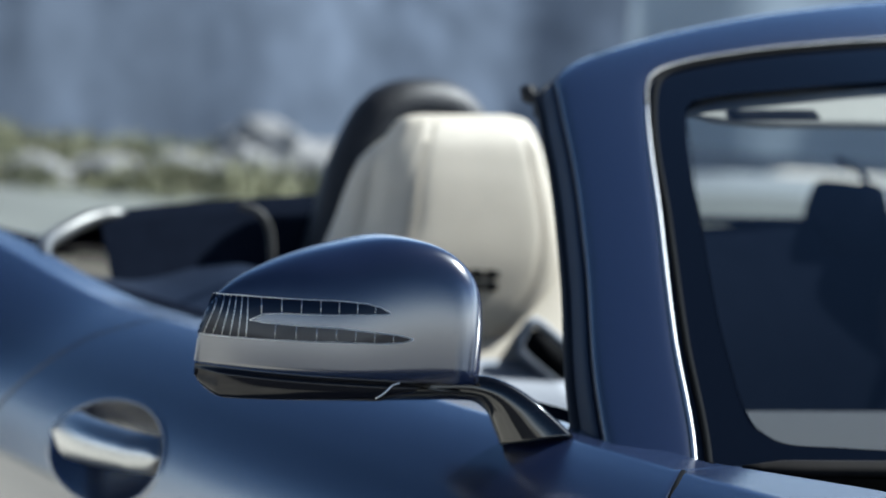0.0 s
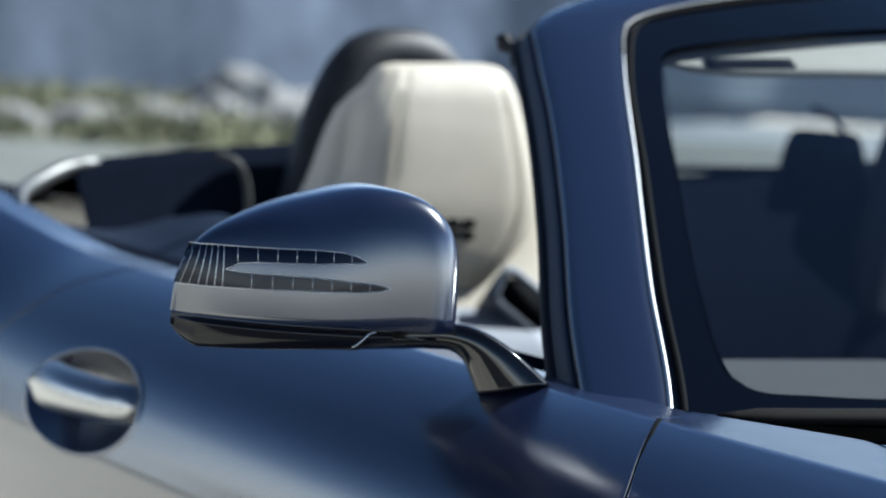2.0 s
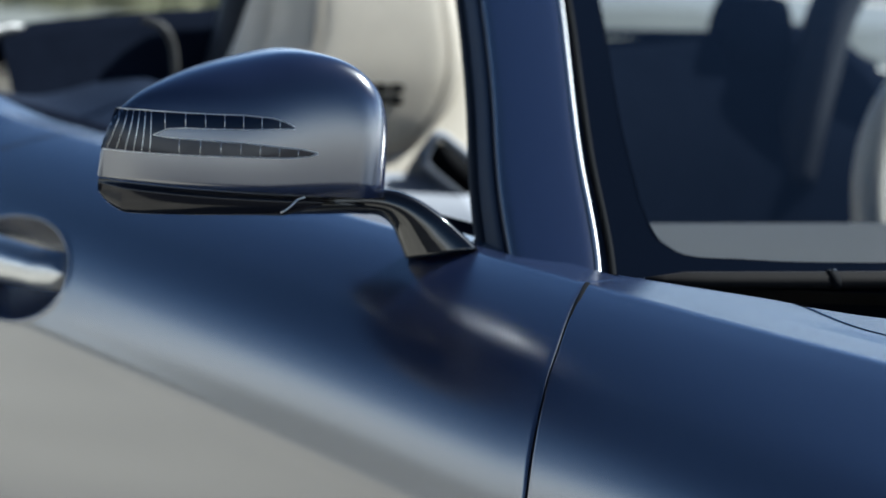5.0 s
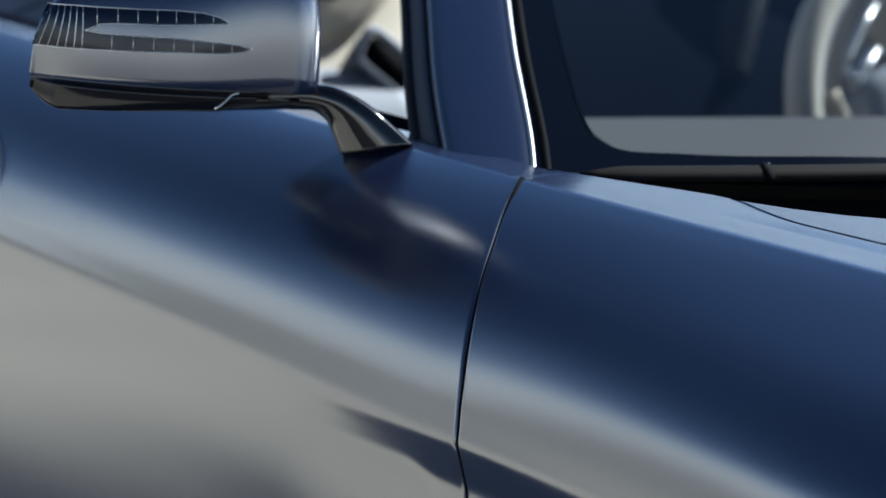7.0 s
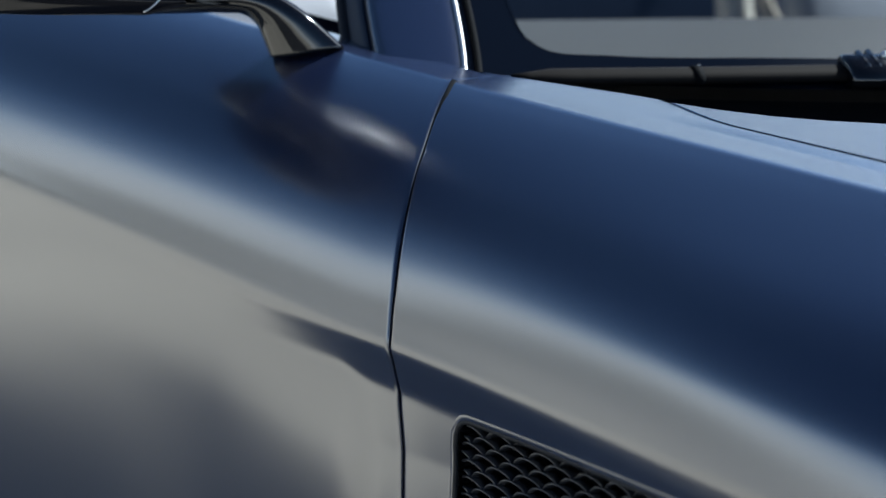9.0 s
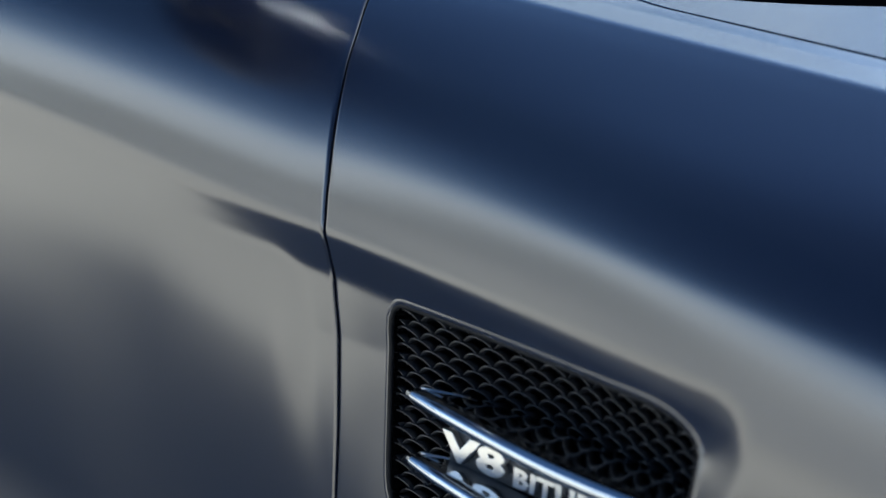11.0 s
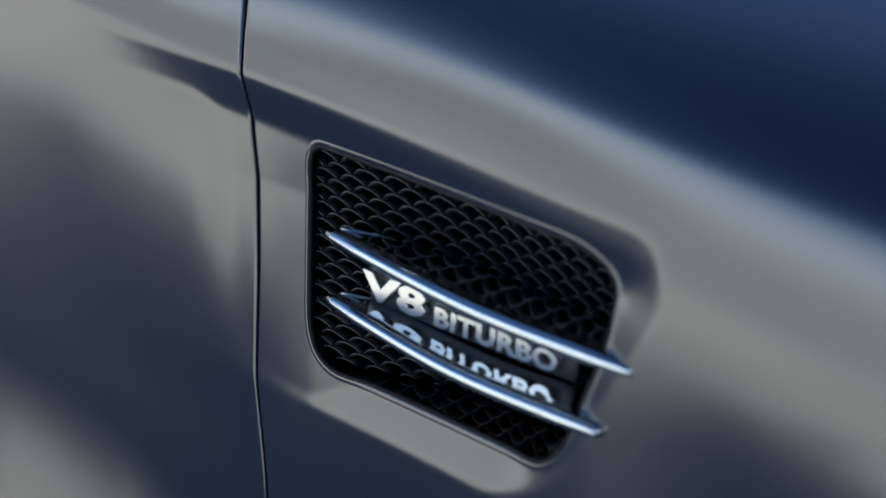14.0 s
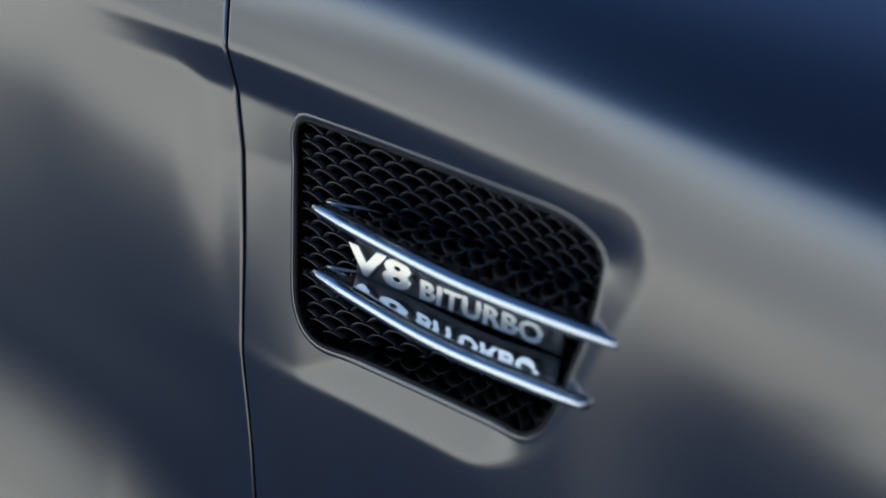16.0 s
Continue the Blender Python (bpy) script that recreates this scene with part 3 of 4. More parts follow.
GLASS_UV = [(-0.55, 0.046), (-0.739, 0.044), (-0.878, 0.042), (-0.925, 0.049), (-0.938, 0.073), (-0.943, 0.123), (-0.942, 0.206), (-0.920, 0.546), (-0.885, 0.84), (-0.874, 0.890), (-0.862, 0.908), (-0.840, 0.917), (-0.694, 0.946), (-0.52, 0.975), (0.0, 1.02)]
OUTER_UV = [(-1.048, 0.0), (-1.050, 0.20), (-1.043, 0.469), (-1.041, 0.75), (-1.046, 0.95), (-1.045, 1.035), (-1.010, 1.078), (-0.978, 1.098), (-0.879, 1.146), (-0.702, 1.205), (-0.45, 1.262), (-0.316, 1.288), (0.0, 1.33)]


def make_screen():
    n = 60
    # glass pane, set a little behind the border
    edge = screen_line(GLASS_UV, n)
    rows = []
    for k in range(40):
        v = 0.0 + 1.10 * k / 39
        rows.append([screen(u, v) - SCREEN_OUT * 0.002 for u in np.linspace(-0.985, 0.985, 50)])
    pane = part("windscreen", sheet(rows)[0], GLASS, car, "tinted laminated windscreen glass")
    pane.visible_shadow = False
    # printed border between the pane's clear part and the chrome line, three sides and the foot
    outer = screen_line(CHROME_UV, n, 0.001)
    inner = screen_line(GLASS_UV[4:], n, 0.001)
    part("glass_border", sheet([inner, outer])[0], FRIT, pane, "black printed glass border")
    half = curve(GLASS_UV[:5], 40)
    both = [(u, v, u - (0.058 if u < -0.88 else 0.05 * max(0.0, (-u - 0.70) / 0.18))) for u, v in half[::-1]]
    both += [(u, 0.044, u) for u in np.linspace(-0.54, 0.54, 20)] + [(-u, v, -w) for u, v, w in both[::-1]]
    foot_in = [screen(u, v) + SCREEN_OUT * 0.0014 for u, v, w in both]
    foot_out = [screen(max(-0.996, min(0.996, w)), 0.030 if abs(w) > 0.985 else -0.012) + SCREEN_OUT * 0.0014 for u, v, w in both]
    foot_low = [screen(max(-0.996, min(0.996, w)), -0.014) + SCREEN_OUT * 0.0014 for u, v, w in both]
    part("glass_border", sheet([foot_in, foot_out, foot_low])[0], FRIT, pane, "black printed glass border")
    dots = bmesh.new()
    for u, v in curve(GLASS_UV[:9], 400):
        for sgn in (-1, 1):
            p, q = screen(sgn * u, v), screen(sgn * (u + 0.0034), v + 0.0024)
            r0 = (q - p) * 0.5
            r1 = SCREEN_OUT.cross(r0).normalized() * 0.00045
            dots.faces.new([dots.verts.new(p + e + SCREEN_OUT * 0.0016) for e in (-r0 * 0.3 - r1, r0 - r1, r0 + r1, -r0 * 0.3 + r1)])
    tagged(part("border_dots", dots, FRIT, pane), "fine dotted edge of the glass border", kind="stuff")
    # chrome line
    line = screen_line(CHROME_UV, 80, 0.004)
    cut = int(len(line) * 0.235)
    for piece in (line[: cut + 1], line[-cut - 1 :][::-1]):
        part("chrome_trim", tube(piece, lambda t: 0.0019 - 0.0007 * smooth(0.8, 1.0, t), 10), BRIGHT, car, "polished chrome line beside the windscreen")
    part("header_trim", tube(line[cut:-cut], 0.0012, 8), DULL_BAR, car, "thin dull metal line along the header")
    part("glass_gasket", tube(screen_line([(u + 0.011 if u < -0.9 else u, v - (0.012 if v > 0.9 else 0.0)) for u, v in CHROME_UV], 80, 0.0022), 0.0026, 6), TRIM, car)
    # painted frame: pillar and header
    out = screen_line(OUTER_UV, n, -0.005)
    mid0 = screen_line(CHROME_UV, n, 0.003)
    rows = []
    for k in range(13):
        t = k / 12
        rows.append([a.lerp(b, t) + SCREEN_OUT * (0.0035 * math.sin(math.pi * t) ** 0.5) for a, b in zip(mid0, out)])
    deep = [p + Vector((-0.026, 0, -0.018)) for p in out]
    turn = [p + Vector((-0.003, 0, -0.003)) for p in out]
    rows.append(turn)
    part("windscreen_frame", sheet(rows)[0], PAINT, car, "satin blue pillars and header")
    step = lambda f, dz: [a.lerp(b, f) + Vector((0, 0, dz)) for a, b in zip(turn, deep)]
    part("frame_edge", sheet([turn, step(0.05, -0.004), step(0.16, -0.004), step(0.18, 0.0)])[0], SIDE_SEAL, car, "black joint behind the screen frame")
    part("frame_side", sheet([step(0.18, 0.0), step(0.22, 0.001), step(0.5, 0.0015), step(0.78, 0.001), deep])[0], SIDE_SEAL, car, "dark blue rear side of the screen frame")
    # weather seal behind the pillar
    back = [p + Vector((-0.012, 0, -0.004)) for p in out]
    part("weather_seal", tube([p + Vector((-0.003, 0, -0.002)) for p in deep], 0.0045, 8), RUBBER, car)
    for sgn in (-1, 1):
        k = screen(sgn * 1.045, 1.035) + Vector((-0.034, 0, -0.031))
        part("seal_end", tube([k + Vector((-0.012, sgn * 0.004, 0.010)), k + Vector((-0.008, sgn * 0.006, 0.004)), k, k + Vector((0.004, 0, -0.014))], lambda t: 0.0085 - 0.004 * t, 10), RUBBER, car)
    inner_back = [p + Vector((-0.03, 0, -0.02)) for p in inner]
    part("pillar_lining", sheet([inner_back, deep])[0], DASHMAT, car)


make_screen()


# ---- cowl and wiper ----
def make_cowl():
    rows = []
    for u in np.linspace(-1, 1, 50):
        g = screen(0.985 * u, -0.01)
        h = Vector((hood_back(u) + 0.01, u * (hood_edge(hood_back(u)) - 0.01), 0.0))
        h.z = hood_z(h.x, 0.716 * u) - 0.03
        rows.append([g + Vector((-0.02, 0, -0.012)), g.lerp(h, 0.1) + Vector((0, 0, -0.03)), g.lerp(h, 0.8) + Vector((0, 0, -0.03)), h])
    part("cowl_panel", sheet(rows)[0], TRIM, car, "black plastic cowl under the windscreen")
    # wiper blade lying along the foot of the glass
    mid = lambda u: -0.0130 + 0.085 * (u + 0.945)
    pts = [screen(u, mid(u)) + SCREEN_OUT * 0.006 for u in np.linspace(-0.962, -0.25, 50)]
    wiper = part("wiper", tube(pts, lambda t: 0.0080 * min(1, 0.30 + t * 16), 10, squash=0.55, up=SCREEN_OUT), WIPER, car, "dark brown-grey windscreen wiper blade")
    part("blade_rubber", tube([p - SCREEN_OUT * 0.005 for p in pts], 0.003, 6), RUBBER, wiper)
    d = (pts[22] - pts[14]).normalized()
    up_screen = (screen(-0.7, 0.2) - screen(-0.7, 0.0)).normalized()
    a = screen(-0.824, mid(-0.824)) + SCREEN_OUT * 0.006
    part("clip", tube([a, a + d * 0.007], 0.0088, 10, squash=0.6, up=SCREEN_OUT), TRIM, wiper)
    a += SCREEN_OUT * 0.0045 + up_screen * 0.005
    part("clip_edge", tube([a + d * 0.001, a + d * 0.006], 0.0012, 6), GLOSS, wiper)
    # joint block where the arm holds the blade
    c = screen(-0.698, mid(-0.698) - 0.003) + SCREEN_OUT * 0.008
    part("arm_joint", tube([c + d * l for l in (0.0, 0.002, 0.03, 0.058, 0.060)], lambda t: 0.017 if 0 < t < 1 else 0.013, 12, squash=0.55, up=SCREEN_OUT), GLOSS, wiper, "black joint block")
    for l, h in ((0.012, 0.016), (0.020, 0.017), (0.037, 0.019), (0.048, 0.020)):
        q = c + d * l + SCREEN_OUT * 0.007
        part("joint_ridge", tube([q - up_screen * 0.006, q + up_screen * h * 0.8], 0.0028, 8), GLOSS, wiper)
    q = c + d * 0.028 + SCREEN_OUT * 0.008 + up_screen * 0.004
    part("jet", tube([q, q + SCREEN_OUT * 0.003 + up_screen * 0.002, q + SCREEN_OUT * 0.0045 + up_screen * 0.003], lambda t: 0.0034 * (1 - 0.7 * t * t), 10), SATIN, wiper, "small metal washer jet")
    arm = curve([tuple(c + d * 0.05), tuple(c + d * 0.20 + Vector((0.015, 0, -0.004))), tuple(screen(-0.15, -0.10) + SCREEN_OUT * 0.01)], 16)
    part("wiper_arm", tube([Vector(v) for v in arm], 0.010, 8, squash=0.6, up=SCREEN_OUT), GLOSS, wiper)


make_cowl()


# ---- door mirror ----
MO = Vector((-1.0067, -0.884, 0.968))
E1 = Vector((-0.1735, -0.985, 0)).normalized()
E3 = Vector((0.985, -0.1735, 0)).normalized()
E2 = Vector((0, 0, 1))
MH = curve([(0.0, 0.001), (0.0035, 0.040), (0.0145, 0.068), (0.036, 0.0865), (0.066, 0.0930), (0.11, 0.0850), (0.15, 0.0700), (0.176, 0.0540), (0.1865, 0.0425), (0.1935, 0.022), (0.1955, 0.001)], 120)
ML = 0.1955


def m_height(a):
    return max(0.001, float(np.interp(a, MH[:, 0], MH[:, 1])))


def m_depth(a):
    u = a / ML
    inner = (1 - (1 - min(1.0, u / 0.20)) ** 2.7) ** 0.5
    outer = (1 - abs(2 * u - 0.86) ** 3.2 / 1.6 if u > 0.43 else 1.0) * (max(0.0, (1 - u) / 0.06) ** 0.5 if u > 0.94 else 1.0)
    return max(0.002, 0.078 * (1 - 0.45 * u) * inner * outer)


def m_back(a):
    """How far the housing reaches behind its widest section."""
    return 0.010 + 0.072 * max(0.0, 1 - (a / ML) ** 1.2) * smooth(-0.01, 0.04, a)


def m_full(a):
    """How boxy the section is: fuller towards the inboard end."""
    w = smooth(0.12, 0.03, a)
    return 0.75 - 0.20 * w, 0.45 - 0.19 * w


def m_along(a):
    """The inboard end is drawn in a little."""
    return a + 0.0042 * max(0.0, 1 - a / 0.07) ** 2


def m_point(a, b, off=0.0):
    h, d = m_height(a), m_depth(a)
    t = min(1.0, max(0.0, b / h))
    p, q = m_full(a)
    c = d * max(0.0, 1 - t ** (2 / p)) ** (q / 2)
    return MO + E1 * m_along(a) + E2 * b + E3 * (c + off)


def make_mirror():
    rows = []
    for i in range(90):
        t = i / 89
        a = ML * (0.5 - 0.5 * math.cos(math.pi * t))
        h, d = m_height(a), m_depth(a)
        tuck = 0.012 * smooth(0.165, ML, a)
        p, q = m_full(a)
        row = [MO + E1 * (m_along(a) - tuck) + E3 * -m_back(a) + E2 * 0.0]
        for k in range(41):
            th = (k / 40) ** 1.15 * math.pi / 2
            row.append(MO + E1 * m_along(a) + E2 * (h * math.sin(th) ** p) + E3 * (d * math.cos(th) ** q))
        row.append(MO + E1 * (m_along(a) - 0.3 * tuck) + E2 * (h * (0.93 - 1.6 * m_back(a))) + E3 * (0.6 * tuck - m_back(a)))
        rows.append(row)
    mirror = part("door_mirror", sheet(rows)[0], PAINT, car, "satin blue door mirror housing on a black arm")
    # mirror glass on the rear
    rows = [[MO + E1 * m_along(a) + E2 * (m_height(a) * 0.78 * k) + E3 * (0.004 - m_back(a)) for k in (0.03, 0.5, 1.0)] for a in np.linspace(0.004, ML - 0.004, 40)]
    part("mirror_glass", sheet(rows)[0], CHROME, mirror, "silvered mirror glass")
    rows = [[MO + E1 * m_along(a) + E2 * (0.0006 - 0.009 * smooth(0.07, 0.05, a)) + E3 * d for d in np.linspace(-m_back(a), m_depth(a) * 0.6, 4)] for a in np.linspace(0.002, ML - 0.002, 40)]
    part("floor_plate", sheet(rows)[0], GLOSS, mirror, "gloss black underside of the housing")
    # lower shell
    rows = []
    for i in range(70):
        t = i / 69
        a = 0.060 + (ML - 0.060) * math.sin(math.pi / 2 * t)
        d = m_depth(a)
        k = max(0.30, min(1.0, (ML - a) / 0.016) ** 0.5) if a > ML / 2 else min(1.0, 0.35 + 0.65 * smooth(0.058, 0.085, a))
        row = []
        for s, f in ((-0.0005, 0.93), (-0.0032, 0.93), (-0.0036, 0.985), (-0.0060, 0.988), (-0.0120, 0.985), (-0.0170, 0.965), (-0.0205, 0.93), (-0.0228, 0.86), (-0.0242, 0.70), (-0.0250, -0.1), (-0.0240, -0.7)):
            row.append(MO + E1 * a + E2 * (s if s > -0.004 else -0.0036 + (s + 0.0036) * k * (0.62 + 0.26 * smooth(0.08, 0.19, a))) + E3 * (d * f))
        rows.append(row)
    part("lower_shell", sheet(rows)[0], SHELL, mirror, "gloss black lower shell")
    # indicator lens: a field at the outer end that forks into two prongs
    top_a, top_b = (0.066, 0.082, 0.088, 0.097, 0.114, 0.155, 0.175, 0.187, 0.20), (0.044, 0.0447, 0.0477, 0.0496, 0.0502, 0.0486, 0.0478, 0.0466, 0.046)
    upper_hi = lambda a: float(np.interp(a, top_a, top_b))
    upper_lo = lambda a: float(np.interp(a, (0.082, 0.114, 0.150, 0.160, 0.168), (0.0437, 0.0410, 0.0390, 0.0375, 0.0325)))
    lower_hi = lambda a: float(np.interp(a, (0.066, 0.075, 0.114, 0.159, 0.168), (0.0285, 0.0302, 0.0322, 0.0318, 0.0325)))
    lower_lo = lambda a: float(np.interp(a, (0.066, 0.072, 0.085, 0.114, 0.165, 0.20), (0.0280, 0.0258, 0.0242, 0.0232, 0.0207, 0.019)))

    def field(a0, a1, lo, hi, n, slant=0.0):
        rr = []
        for a in np.linspace(a0, a1, n):
            rr.append([m_point(a - slant * (s - 0.5), lo(a) + (hi(a) - lo(a)) * s, 0.0010) for s in np.linspace(0, 1, 9)])
        return part("indicator_lens", sheet(rr)[0], LENS, mirror, "smoked clear indicator lens")

    field(0.168, 0.082, upper_lo, upper_hi, 50)
    field(0.168, 0.066, lower_lo, lower_hi, 50)
    rr = []
    for k in range(26):
        t = k / 25
        rr.append([m_point(0.168 + t * (0.0270 - 0.0085 * s), lower_lo(0.168 + 0.028 * t) * (1 - s) + upper_hi(0.168 + 0.019 * t) * s, 0.0010) for s in np.linspace(0, 1, 12)])
    part("indicator_lens", sheet(rr)[0], LENS, mirror, "smoked clear indicator lens")
    top = [m_point(a, upper_hi(a), 0.0013) for a in np.linspace(0.186, 0.082, 60)]
    bot = [m_point(a, lower_lo(a), 0.0013) for a in np.linspace(0.194, 0.066, 60)]
    fork = [m_point(a, upper_lo(a), 0.0013) for a in np.linspace(0.082, 0.168, 50)] + [m_point(a, lower_hi(a), 0.0013) for a in np.linspace(0.168, 0.066, 50)]
    for line in (top, bot, fork):
        part("lens_edge", tube(line, 0.00036, 5), SATIN, mirror)
    for a in np.linspace(0.0916, 0.1613, 7):
        part("lens_rib", tube([m_point(a, upper_lo(a), 0.0013), m_point(a, upper_hi(a), 0.0013)], 0.00024, 4), SATIN, mirror)
    for a in np.linspace(0.079, 0.153, 7):
        part("lens_rib", tube([m_point(a, lower_lo(a), 0.0013), m_point(a, lower_hi(a), 0.0013)], 0.00024, 4), SATIN, mirror)
    for t in np.linspace(0.05, 0.88, 6):
        part("lens_rib", tube([m_point(0.168 + t * (0.0270 - 0.0085 * s), lower_lo(0.168 + 0.028 * t) * (1 - s) + upper_hi(0.168 + 0.019 * t) * s, 0.0013) for s in np.linspace(0, 1, 8)], 0.00024, 4), SATIN, mirror)
    # arm: a curved blade between an upper and a lower edge
    n = 44
    upper = curve([(-1.0016, -0.9471, 0.9661), (-0.9854, -0.9255, 0.9686), (-0.9736, -0.9097, 0.9701), (-0.9611, -0.8931, 0.9713), (-0.9530, -0.8823, 0.9675), (-0.9417, -0.8672, 0.9573), (-0.9323, -0.8547, 0.9456), (-0.9251, -0.8451, 0.9360)], n)
    lower = curve([(-1.0050, -0.9516, 0.9475), (-0.9892, -0.9306, 0.9503), (-0.9753, -0.9120, 0.9525), (-0.9669, -0.9008, 0.9522), (-0.9617, -0.8939, 0.9460), (-0.9592, -0.8905, 0.9375), (-0.9575, -0.8883, 0.9319), (-0.9554, -0.8855, 0.9245)], n)
    rows = []
    back = Vector((-0.8, 0.6, 0)) * 0.030
    for u, l in zip(upper, lower):
        a, b = Vector(u), Vector(l)
        sec = []
        for f, k in ((0.06, 0.06), (0.14, 0.0), (0.40, -0.03), (0.62, -0.05), (0.80, 0.04), (0.92, 0.16), (0.98, 0.30), (1.0, 0.5), (0.97, 1.0), (0.5, 1.05), (0.10, 1.0), (0.02, 0.55), (0.0, 0.28), (0.02, 0.12)):
            sec.append(a.lerp(b, f) + back * k - Vector((0, 0, 0.003 * max(0.0, k))))
        rows.append(sec)
    # thin bright tube stands in for the highlight along the arm's edge
    seam = curve([(-0.9618, -0.9802, 0.9555), (-0.9601, -0.9775, 0.9575), (-0.9582, -0.9741, 0.9612), (-0.9580, -0.9700, 0.9650), (-0.9560, -0.9660, 0.9668)], 14)
    part("arm_glint", tube([Vector(p) for p in seam], 0.0007, 6), SATIN, mirror, "bright strip for the highlight where arm and shell meet")
    part("mirror_arm", loft(rows), GLOSS, mirror, "curved gloss black arm")
    return mirror


mirror = make_mirror()


# ---- door pull ----
def make_pull():
    cx, cz = -1.485, 0.831
    rows = []
    for k in range(14):
        t = k / 13
        rows.append([on_skin(cx + (px - cx) * (1 - t), cz + (pz - cz) * (1 - t), 0.045 * (1 - (1 - t) ** 2)) for px, pz in PULL])
    bowl = sheet(rows, close_v=True)[0]
    cup = part("door_pull", bowl, PAINT, car, "round recessed door handle cup")
    rows = [[on_skin(cx + (px - cx) * g, cz + (pz - cz) * g, inset) for px, pz in PULL] for g, inset in ((1.09, 0.0003), (1.08, -0.0004), (1.04, -0.0007), (1.005, -0.0006), (0.992, 0.0002), (0.985, 0.002))]
    part("collar", sheet(rows, close_v=True)[0], PAINT, cup)
    rows = []
    for k in range(30):
        t = k / 29
        x = cx - 0.086 + 0.180 * t
        z = cz + 0.005 + 0.005 * t
        h = 0.0220 - 0.006 * t
        if t < 0.16 or t > 0.95:
            h *= max(0.25, min(1.0, min(t / 0.16, (1 - t) / 0.05)) ** 0.5)
        bow = 0.013 * math.sin(math.pi * min(1, 0.12 + t)) + 0.002 - 0.014 * smooth(0.82, 1.0, t)
        c = on_skin(x, z, -bow)
        rows.append([c + Vector((0, q, h * w)) for q, w in ((0.013, 0.95), (0.008, 1.0), (0.002, 0.93), (-0.003, 0.76), (-0.0065, 0.55), (-0.0088, 0.34), (-0.0100, 0.08), (-0.0095, -0.35), (-0.0072, -0.75), (-0.003, -0.97), (0.003, -1.0), (0.010, -0.8), (0.015, 0.0))])
    part("handle", loft(rows), BAR, cup, "satin silver bar handle")


make_pull()


